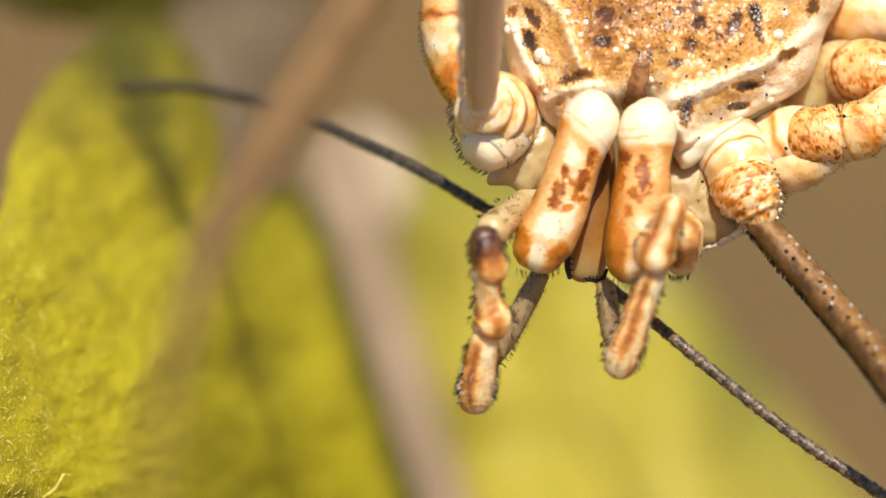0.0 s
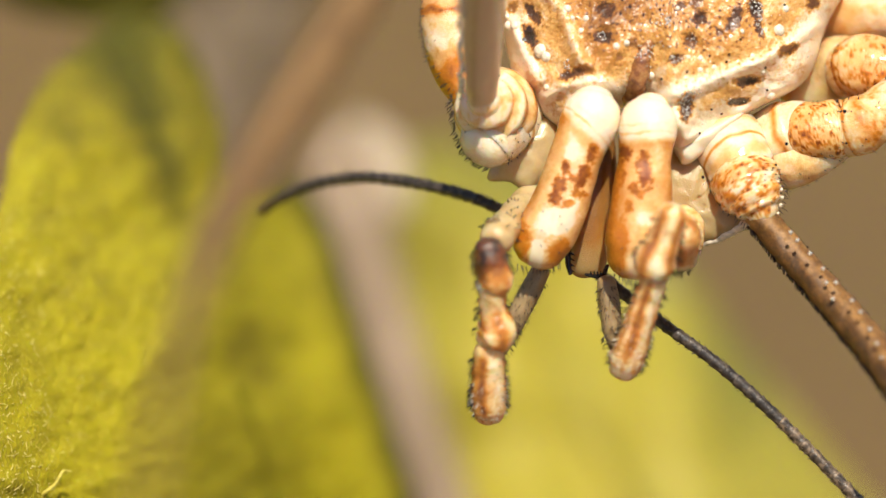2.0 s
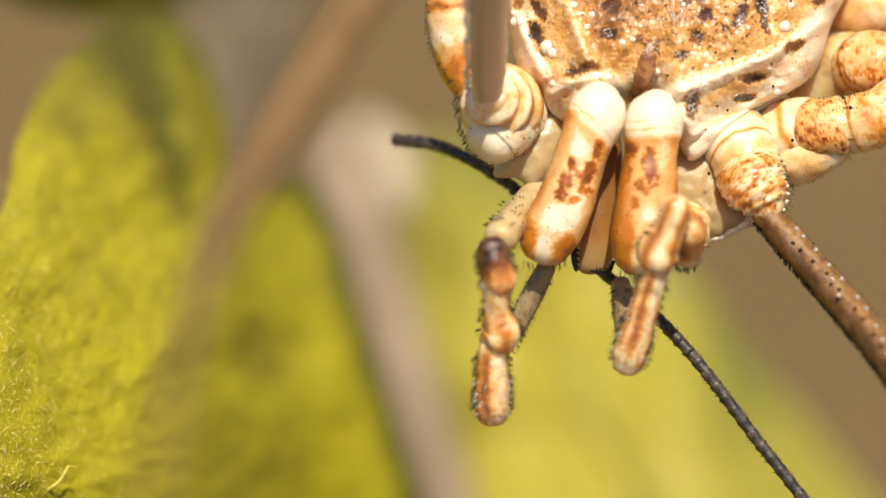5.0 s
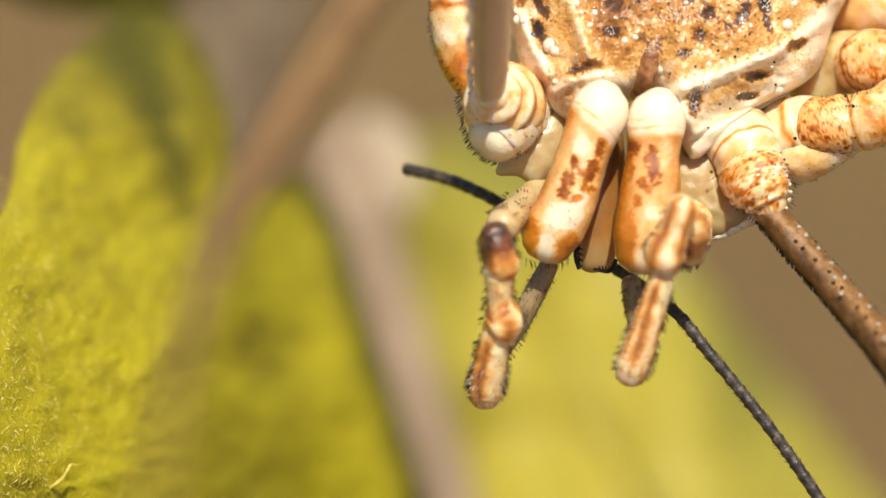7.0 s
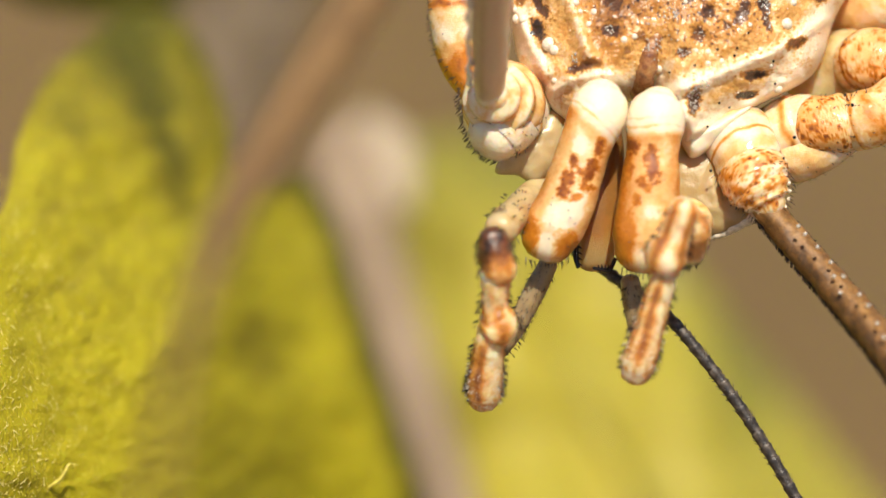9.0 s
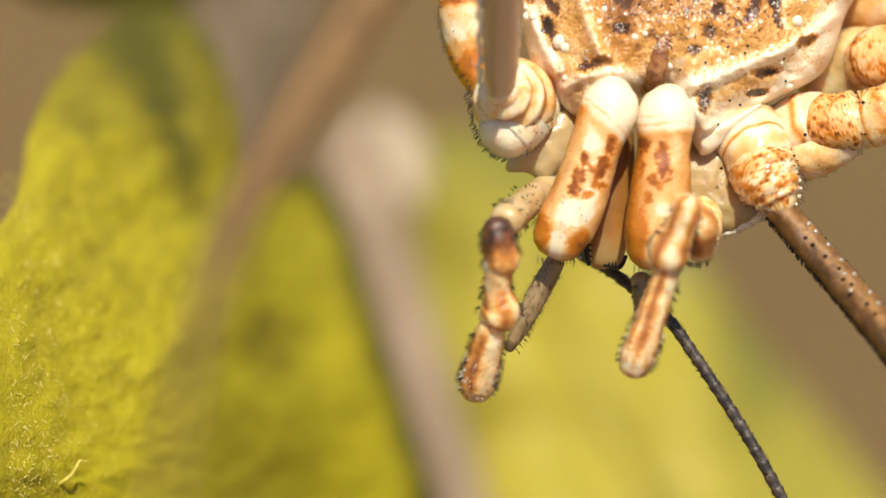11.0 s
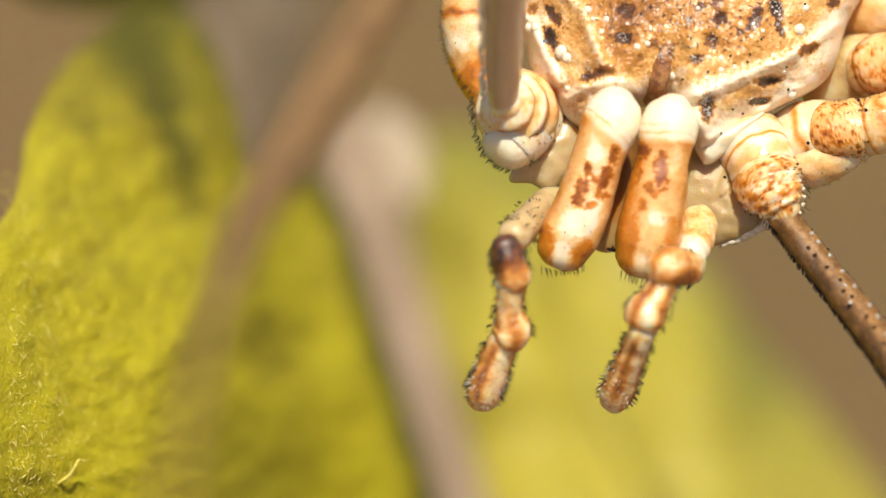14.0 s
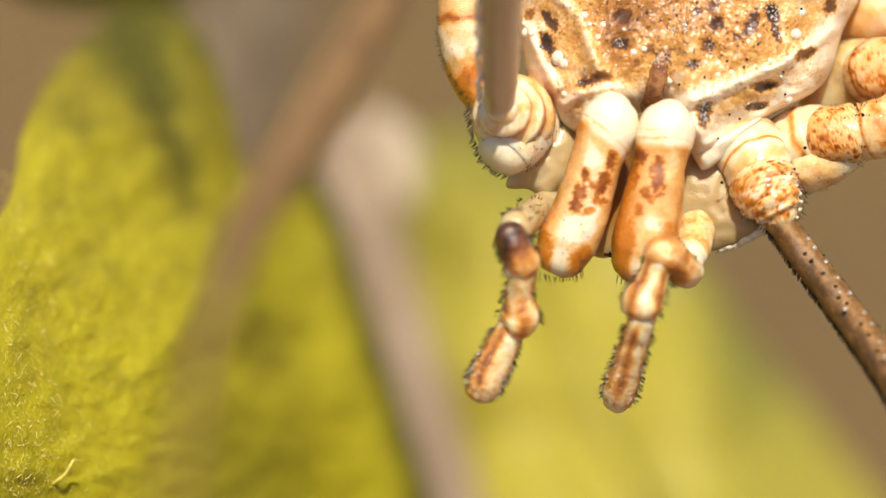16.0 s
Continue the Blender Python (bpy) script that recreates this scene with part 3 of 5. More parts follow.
def make_back():
    body = part("carapace", Build().shell(BACK, (1180, -20), back_z, 2.2, 150, 560, back_pigment), mat_back, animal, "mottled brown and cream granular carapace")
    grains = Build()
    r = random.Random(11)
    for _ in range(170):
        x, y = r.uniform(895, 1460), r.uniform(-30, 250)
        if back_r(x, y) > 0.985:
            continue
        grains.ball(on_back(x, y, -0.003), r.uniform(0.005, 0.011) * (1.5 if r.random() < 0.12 else 1.0), seg=7, rings=4)
    part("granulation", grains, mat_tubercle, body, "fine pale granules on the back", "stuff")
    first = None
    for x, y, w in ((898, 37, 6), (900, 53, 9), (912, 54, 9), (958, 98, 14), (968, 108, 11), (1037, 41, 7), (1003, 24, 8), (1027, 63, 6), (1012, 40, 5), (1090, 90, 7), (1108, 84, 6), (968, 162, 7), (1376, 62, 12), (1388, 24, 8), (1198, 23, 5),
                    (1238, 112, 6), (1238, 132, 6), (1217, 110, 5), (1262, 128, 6), (1330, 108, 6), (1152, 140, 8), (1362, 176, 9), (1312, 64, 5), (1350, 135, 5)):
        if first is None:
            first = Build().ball(Vector((0, 0, 0)), 0.1, seg=14, rings=9).mesh("tubercle", mat_tubercle)
        ob = new("tubercle", first)
        ob.parent = body
        ob.matrix_basis = move(on_back(x, y, -0.55 * w / SCALE)) @ Matrix.Scale(w / SCALE / 0.1, 4)
    pore = Build().ball(Vector((0, 0, 0)), 0.016, seg=8, rings=5).mesh("pore", mat_claw)
    for x, y in ((1237, 244), (1258, 202), (1276, 210), (1357, 168), (1363, 182), (1354, 128), (1290, 105), (1255, 107), (1310, 78), (1170, 148), (1388, 17), (1285, 118), (1215, 135)):
        ob = new("pore", pore)
        ob.parent = body
        ob.matrix_basis = move(on_back(x, y, 0.004))
    # glassy granules crowding the dark pits
    glint = Build()
    for x, y, a, b, count in ((1213, 195, 13, 26, 60), (1338, 20, 14, 14, 34), (1345, 55, 7, 16, 16), (1172, 44, 16, 12, 26), (1180, 75, 22, 18, 8), (1220, 82, 12, 16, 14), (1192, 113, 11, 8, 16), (1064, 72, 8, 9, 12), (1003, 124, 6, 14, 14), (1228, 170, 14, 8, 14)):
        for _ in range(count):
            m, th = math.sqrt(r.random()), r.uniform(0, 6.283)
            gx, gy = x + a * m * math.cos(th), y + b * m * math.sin(th)
            glint.ball(on_back(gx, gy, 0.002), r.uniform(0.008, 0.015), seg=7, rings=4)
    part("granulation", glint, mat_bead, body, "glinting granules in the dark pits", "stuff")
    gland = Build().ball(on_back(928, 83, -0.045), 0.06, seg=16, rings=10, squash=0.7)
    part("scent_gland_pore", gland, mat_gland_pore, body, "glossy grey oval gland opening")
    return body


make_back()


def make_eye_mound():
    def pig(q, u, a):
        x, y = grid_of(q)
        return (0.40 if u < 0.72 else 0.18) + 0.3 * noise.noise(q * 12)
    mound = Build().tube([on_back(1146, 84, -0.04), on_back(1138, 112, 0.0), on_back(1128, 146, 0.0), on_back(1120, 176, -0.03), on_back(1117, 190, -0.06)], [0.07, 0.10, 0.115, 0.12, 0.09], 32, 60, pig, rough=0.025)
    ob = part("front_mound", mound, mat_mound, animal, "dark purple-brown granular ridge over the jaws")
    beads = Build()
    r = random.Random(3)
    for _ in range(60):
        u = r.random() * 0.75
        a = r.uniform(-1.2, 1.2)
        c = on_back(1144 - 26 * u, 88 + 95 * u, -0.02)
        beads.ball(c + Vector((math.sin(a) * 0.105, 0, math.cos(a) * 0.105)), r.uniform(0.008, 0.016), seg=6, rings=4)
    part("beads", beads, mat_bead, ob, "glinting beads", "stuff")


make_eye_mound()


def bristle_rows(parent, starts, mat=None, name="bristles"):
    """starts: (at, way, length, radius) rows joined as one tuft of bristles."""
    b = Build()
    for at, way, length, rad in starts:
        b.spike(at, way, length, rad, Vector((0.02, -0.03, 0)) * length * 3)
    return part(name, b, mat or mat_bristle, parent, "short dark bristles", "stuff")


# ---- jaws ----
# Last mark is no blotch: tan shade painted down the left edge.
JAW_LEFT = spots(((1000, 305, 8, 14, 0, 0.50), (990, 335, 12, 20, 20, 0.52), (982, 360, 11, 14, 0, 0.48), (1010, 322, 7, 8, 0, 0.48), (1003, 369, 17, 7, -20, 0.46), (1045, 283, 9, 24, 25, 0.50), (1030, 320, 11, 30, 25, 0.54),
                  (1022, 354, 13, 12, 0, 0.48), (936, 340, 7, 90, 27, 0.17)), 0.6, soft=0.5)
JAW_LEFT_TIP = spots(((918, 434, 22, 44, 3, 0.40), (988, 454, 27, 32, 15, 0.40)), 0.25, 1.0, 0.6)
JAW_RIGHT = spots(((1139, 310, 14, 38, -4, 0.52), (1104, 266, 11, 36, -10, 0.52), (1097, 312, 10, 30, 0, 0.46), (1120, 340, 9, 12, 0, 0.45), (1130, 352, 10, 8, 30, 0.42), (1112, 372, 8, 14, 0, 0.36)), 0.6, 3.0, 0.5)
JAW_RIGHT_TIP = spots(((1092, 440, 24, 62, 3, 0.37), (1168, 430, 16, 60, 0, 0.32)), 0.25, 4.0, 0.6)


# Highlights painted white on the jaw barrels.
JAW_GLARE = spots(((1012, 275, 14, 18, 20, -0.12), (986, 396, 34, 22, -20, -0.16), (947, 458, 9, 42, 10, -0.2), (960, 312, 9, 22, 20, -0.10), (1012, 372, 12, 26, 20, -0.14), (1140, 395, 16, 14, 0, -0.12), (1160, 290, 14, 24, 0, -0.1), (1118, 480, 12, 24, 0, -0.12)), 0.3, 7.0, 0.6)


def make_jaw(top, bottom, spot, tip_spot, label, wide=1.0, tan=0.10, glare=0.14, slant=0.09):
    """First article of a jaw: white swollen base and a long amber-streaked barrel with painted edge shade and glare,
    hung at its top.
    """
    tx, ty = top
    bx, by = bottom
    pivot = P(tx, ty, 0.45)

    def pig(q, u, a):
        x, y = grid_of(q + pivot)
        s = a if a < math.pi else a - 2 * math.pi
        # Amber edges painted for shade and glow-through, deeper on the left.
        edge_shade = max(0.0, abs(math.sin(a)) - 0.35) / 0.65
        p = tan + (0.24 if s > 0 else 0.14) * edge_shade ** 1.3 + 0.045 * noise.noise(Vector((q.x * 5, q.y * 2.2, q.z * 5))) + 0.04 * noise.noise(q * 17)
        collar = 0.37 - slant * math.sin(s) + 0.035 * noise.noise(q * 2.5) + 0.01 * noise.noise(q * 14)
        if u > collar:
            if math.cos(a) > 0:
                p = max(p, spot(x, y) + 0.10 * noise.noise(q * 18), tip_spot(x, y))
                p += JAW_GLARE(x, y)
            p += 0.25 * max(0.0, noise.noise(q * 26) - 0.45)
            p += 0.06 * max(0.0, 1 - abs(u - collar - 0.03) / 0.05)
            # A glare stripe is painted down the front of the tip.
            p -= glare * math.exp(-(((s + 0.25) + 0.5 * noise.noise(q * 6)) / 0.30) ** 2) * max(0.0, min(1.0, (u - 0.68) / 0.1))
            p += 0.3 * max(0.0, noise.noise(q * 40) - 0.30) * (spot(x, y) > 0.1)
        white = min(1.0, max(0.0, (collar + 0.03 - u) / 0.07))
        # On the base: left side tanned for shade, two rings for wrinkle creases.
        p += (0.07 * noise.noise(q * 6) + 0.05 * noise.noise(q * 15) - 0.05 + 0.06 * max(0.0, math.sin(s)) + 0.16 * math.exp(-((u - collar + 0.05) / 0.010) ** 2) + 0.09 * math.exp(-((u - collar + 0.10 + 0.02 * noise.noise(q * 4)) / 0.008) ** 2) - p) * white
        return p
    path = [P(tx + 7, ty - 20, 0.36) - pivot, P(tx + 1, ty + 8, 0.47) - pivot, P(tx - (tx - bx) * 0.25, ty + (by - ty) * 0.25, 0.48) - pivot,
            P(tx - (tx - bx) * 0.6, ty + (by - ty) * 0.6, 0.42) - pivot, P(bx, by - 36, 0.36) - pivot]
    radii = [0.25, 0.305, 0.325, 0.332, 0.325, 0.302, 0.296, 0.298 * wide, 0.312 * wide, 0.326 * wide, 0.336 * wide, 0.334 * wide, 0.30 * wide]
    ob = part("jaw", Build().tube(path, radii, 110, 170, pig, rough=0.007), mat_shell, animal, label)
    ob.matrix_basis = move(pivot)
    r = random.Random(int(tx))
    rows_b = []
    for i in range(16):
        x = bx - 36 + 5 * i + r.uniform(-3, 3)
        dip = math.sqrt(max(0, 1 - ((x - bx) / 52) ** 2))
        rows_b.append((P(x, by - 25 + 27 * dip, 0.42) - pivot, Vector((r.uniform(-0.3, 0.3), -1, r.uniform(0, 0.5))), r.uniform(0.06, 0.11), 0.008))
    bristle_rows(ob, rows_b)
    dots = []
    for i in range(14):
        u = r.uniform(0.35, 0.9)
        cx, cy = tx + (bx - tx) * u, ty + (by - ty) * u
        dots.append((P(cx + r.uniform(-30, 30), cy, 0.76) - pivot, Vector((0.2, -0.6, 1)), 0.03, 0.008))
    bristle_rows(ob, dots, name="hairs")
    return ob, pivot


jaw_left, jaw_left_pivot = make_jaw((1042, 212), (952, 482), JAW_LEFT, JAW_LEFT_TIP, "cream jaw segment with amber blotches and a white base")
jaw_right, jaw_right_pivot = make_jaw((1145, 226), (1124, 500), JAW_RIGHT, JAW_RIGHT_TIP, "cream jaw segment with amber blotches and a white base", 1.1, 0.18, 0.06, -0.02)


def make_jaw_hand(length, label):
    """Second article of a jaw: a slim hairy claw hand, grey for its shade, built downwards from its joint."""
    def pig(q, u, a):
        return 0.14 + 0.35 * noise.noise(q * 8) + 0.2 * noise.noise(q * 24) + 0.4 * (u > 0.9)
    L = length / SCALE
    hand = part("jaw_hand", Build().tube([Vector((0, 0, 0)), Vector((0, -L * 0.5, 0)), Vector((0, -L, 0))], [0.11, 0.125, 0.122, 0.11, 0.06], 18, 30, pig), mat_shaded_grey, animal, label)
    r = random.Random(int(length))
    b = []
    for i in range(260):
        a = r.uniform(0, 2 * math.pi)
        u = r.uniform(0.05, 1)
        d = Vector((math.sin(a), -0.55, math.cos(a)))
        b.append((Vector((math.sin(a) * 0.117, -L * u, math.cos(a) * 0.117)), d, r.uniform(0.03, 0.06), 0.005))
    bristle_rows(hand, b)
    return hand


hand_left = make_jaw_hand(175, "grey hairy jaw claw hand, shade put into its colour")
hand_right = make_jaw_hand(118, "short grey hairy jaw claw hand, shade put into its colour")


def make_mouth():
    def pig(x, y, r):
        # Shade of the jaws painted into the lobe, fading towards its tip.
        return float(np.interp(y, (260, 360, 430, 480), (0.80, 0.72, 0.62, 0.28)))
    flap = part("upper_lip", Build().shell(((1040, 230), (1085, 250), (1088, 380), (1070, 480), (1040, 500), (1010, 490), (1005, 440), (1030, 330)), (1045, 380),
                lambda x, y, r: -0.25 + 0.2 * math.sqrt(max(0, 1 - r * r)), 0.3, 14, 40, pig), mat_olive_shade, animal, "translucent grey mouth lobe between the jaws, darkened above for shade")
    one = Build().tube([P(1006, 440, -0.1), P(1004, 470, -0.02), P(1008, 492, 0.0)], [0.028, 0.036, 0.025], 12, 14)
    two = Build().tube([P(1074, 478, -0.1), P(1062, 497, -0.05), P(1035, 494, 0.0)], [0.022, 0.028, 0.016], 12, 14)
    for i in range(4):
        one.spike(P(1008, 455 + 10 * i, 0.0), Vector((1, -0.6, 0.4)), 0.07, 0.016)
        two.spike(P(1045 + 6 * i, 494, 0.0), Vector((-0.2, 1, 0.5)), 0.05, 0.014)
    part("jaw_finger", one, mat_claw, flap, "glossy black toothed jaw finger")
    part("jaw_finger", two, mat_claw, flap, "glossy black toothed jaw finger")
    return flap


upper_lip = make_mouth()


# ---- leg bases ----
def ringed(path, radii, pig, name, label, mat=None, seg=64, n=96, rough=0.012, setae=0):
    ob = part(name, Build().tube(path, radii, seg, n, pig, rough=rough), mat or mat_shell, animal, label)
    if setae:
        r = random.Random(int(path[0].x * 1000) + setae)
        line = smooth_curve(path, 40)
        b = Build()
        for _ in range(setae):
            k = r.randrange(2, 38)
            d = (line[k + 1] - line[k - 1]).normalized()
            rad = float(np.interp(k / 39, np.linspace(0, 1, len(radii)), radii))
            side = Vector((r.uniform(-1, 1), r.uniform(-1, 1), r.uniform(-0.2, 1)))
            side = (side - d * side.dot(d)).normalized()
            b.spike(line[k] + side * rad, side + d * 0.8, r.uniform(0.025, 0.05), r.uniform(0.006, 0.009))
        part("setae", b, mat_bristle, ob, "scattered short black setae", "stuff")
    return ob


def banded(bands, base=0.1, speck=0.0, spread=9.0):
    """Pigment from bands (u, width, depth) along the part, with specks."""
    def pig(q, u, a):
        p = base + 0.05 * noise.noise(q * 7)
        for at, w, s in bands:
            p += s * math.exp(-((u - at + 0.03 * noise.noise(q * 5)) / w) ** 2)
        if speck:
            p += speck * max(0.0, 0.6 * noise.noise(q * spread) + 0.5 * noise.noise(q * spread * 2.3) + 0.3 * noise.noise(q * spread * 5) - 0.02)
        return p
    return pig


def edge_bristles(parent, line, out, count, seed, length=0.085, z=0.2, rad=0.006, spread=8):
    """A fringe of bristles along a grid polyline, pointing out."""
    r = random.Random(seed)
    pts = smooth_curve([(x, y, 0) for x, y in line], count)
    return bristle_rows(parent, [(P(p.x + r.uniform(-spread, spread * 0.3), p.y, z + r.uniform(-0.15, 0.2)),
                                  Vector((out[0] + r.uniform(-0.4, 0.4), out[1] + r.uniform(-0.5, 0.3), r.uniform(-0.2, 0.3))), length * r.uniform(0.6, 1.15), rad) for p in pts])


def left_leg():
    upper = ringed([P(800, -120, -0.6), P(795, -20, -0.5), P(796, 50, -0.45), P(806, 115, -0.5), P(832, 165, -0.5), P(850, 205, -0.6)], [0.30, 0.31, 0.33, 0.32, 0.30, 0.27, 0.2],
                   banded(((0.34, 0.015, 0.35), (0.47, 0.07, -0.12), (0.66, 0.12, 0.24), (0.9, 0.15, 0.14), (0.2, 0.1, 0.06)), 0.13, 0.2), "leg_coxa", "amber and cream coxa with a bristled edge", setae=26)
    edge_bristles(upper, ((750, -10), (749, 60), (758, 108), (784, 146), (802, 178)), (-1, -0.3), 46, 21, length=0.075, z=-0.45, rad=0.008, spread=2)
    lower = ringed([P(915, 205, -0.5), P(888, 228, -0.12), P(868, 249, 0.15), P(858, 260, 0.2)], [0.39, 0.39, 0.36, 0.31],
                   banded(((0.35, 0.03, 0.3), (0.7, 0.1, 0.03)), 0.01, 0.12), "leg_coxa", "swollen cream coxa with black bristles", setae=120)
    edge_bristles(lower, ((798, 178), (801, 210), (810, 252), (830, 286), (864, 308)), (-0.95, -0.5), 64, 22, length=0.07, z=0.1, rad=0.008, spread=5)
    hip = ringed([P(886, 206, -0.55), P(880, 204, -0.15), P(872, 198, 0.2), P(863, 192, 0.45), P(856, 185, 0.66)],
                 [0.48, 0.50, 0.50, 0.46, 0.475, 0.465, 0.40, 0.41, 0.40, 0.30, 0.305, 0.29, 0.19], banded(((0.16, 0.02, 0.25), (0.34, 0.05, 0.36), (0.56, 0.05, 0.34), (0.80, 0.06, 0.28), (0.45, 0.2, 0.08)), 0.03, 0.30, 5.0),
                 "leg_trochanter", "ringed cream and amber trochanter seen end on", setae=14, n=110)
    wood = banded(((0.0, 0.05, -0.3),), 0.22, 0.4, 7.0)

    def straw(q, u, a):
        """A brown furrow down one side of the tan shaft."""
        s = a if a < math.pi else a - 2 * math.pi
        return -0.06 + 0.34 * math.exp(-((s + 0.55) / 0.30) ** 2) + 0.10 * noise.noise(Vector((q.x * 9, q.y * 2, q.z * 9))) - 0.25 * math.exp(-(u / 0.03) ** 2)
    thigh = ringed([P(852, 186, 0.62), P(853, 120, 1.15), P(856, 30, 1.9), P(862, -120, 3.2), P(850, -520, 6.4)], [0.16, 0.195, 0.21, 0.22, 0.21, 0.17], straw, "leg_femur", "long straight tan femur with a brown furrow", mat_pale_leg, 24, 60)
    r = random.Random(5)
    fringe = Build()
    for i in range(22):
        y = 168 - i * 9
        fringe.ball(P(816 + r.uniform(-3, 2), y, 0.78 + (186 - y) * 0.0082), r.uniform(0.028, 0.046), seg=10, rings=6)
    part("glassy_fringe", fringe, mat_bead, thigh, "glassy beaded fringe", "stuff")
    knee = P(850, -520, 6.4)
    ringed([knee, P(805, -520, 7.0), P(765, -400, 6.8)], [0.17, 0.22, 0.19], wood, "leg_patella", "short brown knee segment", mat_leg, 20, 24)
    shin = ringed([P(765, -400, 6.8), P(675, -70, 6.4), P(575, 100, 7.4), P(470, 265, 8.7), P(388, 405, 10.2), P(328, 570, 12.5), P(283, 750, 15.0), P(245, 960, 17.0)],
                  [0.19, 0.25, 0.26, 0.24, 0.18, 0.10, 0.06, 0.045], wood, "leg_tibia", "brown tibia reaching towards the viewer", mat_shin, 20, 60)
    return shin


left_leg()


def right_leg():
    stripe = banded(((0.05, 0.05, 0.16), (0.30, 0.12, 0.16), (0.65, 0.04, 0.14), (0.82, 0.05, 0.12)), 0.08, 1.0, 14.0)
    ringed([P(1268, 250, -0.55), P(1286, 262, -0.28), P(1303, 288, -0.08), P(1316, 316, -0.06)], [0.34, 0.39, 0.42, 0.415, 0.385, 0.395, 0.36], banded(((0.3, 0.015, 0.3), (0.42, 0.05, 0.12), (0.62, 0.015, 0.34), (0.75, 0.05, 0.12), (0.95, 0.03, 0.4)), 0.03, 0.05), "leg_coxa", "smooth cream coxa with thin rings")
    rust = spots(((1268, 330, 18, 10, 20, 0.34), (1325, 326, 6, 24, 0, 0.46), (1300, 318, 14, 8, 0, 0.2), (1290, 356, 16, 7, 25, 0.34), (1345, 350, 14, 7, 10, 0.36), (1350, 378, 10, 6, 0, 0.42), (1312, 378, 18, 6, 20, 0.36), (1372, 338, 8, 10, 0, 0.3), (1322, 300, 8, 6, 0, 0.3)), 0.5, 6.0, 0.6)

    def hip_pig(q, u, a):
        x, y = grid_of(q)
        return max(stripe(q, u, a) - 0.05, rust(x, y))
    hip = ringed([P(1316, 322, 0.02), P(1323, 340, 0.12), P(1335, 361, 0.18), P(1346, 383, 0.2)], [0.38, 0.405, 0.395, 0.40, 0.37, 0.375, 0.33, 0.335, 0.28, 0.275, 0.2], hip_pig, "leg_trochanter", "ribbed cream trochanter with rust-brown rings", setae=46)
    edge_bristles(hip, ((1378, 318), (1388, 345), (1382, 378), (1360, 398)), (0.9, -0.5), 18, 31, 0.07, 0.2, spread=4)
    knobs = Build()
    for x, y, w in ((1380, 326, 6), (1386, 340, 7), (1388, 354, 6), (1386, 368, 7), (1380, 382, 6), (1368, 392, 7), (1330, 400, 8)):
        knobs.ball(P(x - 5, y + 4, 0.22), 0.55 * w / SCALE, seg=10, rings=6)
    part("rim_knobs", knobs, mat_tubercle, hip, "row of white knobs on the rim", "stuff")
    edge_bristles(hip, ((1253, 330), (1270, 360), (1300, 392), (1322, 408)), (-0.6, -0.8), 14, 32, 0.07, 0.2, spread=4)
    def bark(q, u, a):
        s = a if a < math.pi else a - 2 * math.pi
        p = 0.30 + 0.16 * noise.noise(Vector((q.x * 4, q.y * 4, q.z * 4))) + 0.24 * noise.noise(q * 15)
        # Lower-left side darkened in the pigment for shade, beside a paler band.
        return p - 0.16 * math.exp(-((s + 0.35) / 0.25) ** 2) + 0.22 * math.exp(-((s - 0.5) / 0.3) ** 2) - 0.25 * math.exp(-(u / 0.03) ** 2)
    line = [P(1338, 386, 0.18), P(1396, 453, 0.25), P(1465, 530, 0.55), P(1532, 610, 1.0), P(1597, 698, 1.6), P(1710, 872, 2.8)]
    girth = [0.16, 0.175, 0.186, 0.192, 0.197, 0.197]
    joint = line[0].copy()
    line = [p - joint for p in line]
    thigh = ringed(line, girth, bark, "leg_femur", "long brown spiny femur", mat_leg, 32, 90, rough=0.02)
    r = random.Random(8)
    run = smooth_curve(line, 120)
    b = []
    for k in range(2, 112):
        d = (run[k + 1] - run[k - 1]).normalized()
        rad = float(np.interp(k / 119, np.linspace(0, 1, len(girth)), girth))
        for hand_side in (-1, 1):
            out = d.cross(Vector((0, 0, 1))).normalized() * hand_side
            for _ in range(3 if hand_side > 0 else 1):
                tip = (out + Vector((0, 0, r.uniform(-0.6, 0.05 if hand_side > 0 else -0.2)))).normalized()
                b.append((run[k] + tip * rad + d * r.uniform(-0.02, 0.02), tip + d * 0.9, (0.07 if hand_side > 0 else 0.035) * r.uniform(0.6, 1.2), 0.011))
    bristle_rows(thigh, b)
    glints = Build()
    for x, y in ((1412, 432), (1434, 455), (1457, 482), (1480, 507), (1508, 539), (1523, 559), (1474, 536), (1463, 507), (1540, 590), (1552, 615), (1560, 640), (1400, 418)):
        glints.ball(P(x - 2, y + 2, float(np.interp(x, (1340, 1460, 1560), (0.44, 0.76, 1.5)))) - joint, 0.026, seg=10, rings=6)
    part("glassy_fringe", glints, mat_bead, thigh, "clear glinting spine tips", "stuff")
    thigh.matrix_basis = move(joint)
    # second leg of this side
    ringed([P(1352, 270, -0.75), P(1378, 258, -0.5), P(1400, 246, -0.35), P(1412, 240, -0.3)], [0.40, 0.42, 0.40, 0.36], banded(((0.3, 0.05, 0.2), (0.75, 0.05, 0.28)), 0.05, 0.08), "leg_coxa", "smooth cream coxa with thin rings")
    belly = ringed([P(1370, 300, -0.5), P(1405, 292, -0.3), P(1450, 278, -0.25), P(1490, 262, -0.3)], [0.30, 0.31, 0.26, 0.18], banded(((0.5, 0.2, 0.1),), 0.05, 0.1), "leg_coxa", "pale under lobe of a coxa", setae=26)
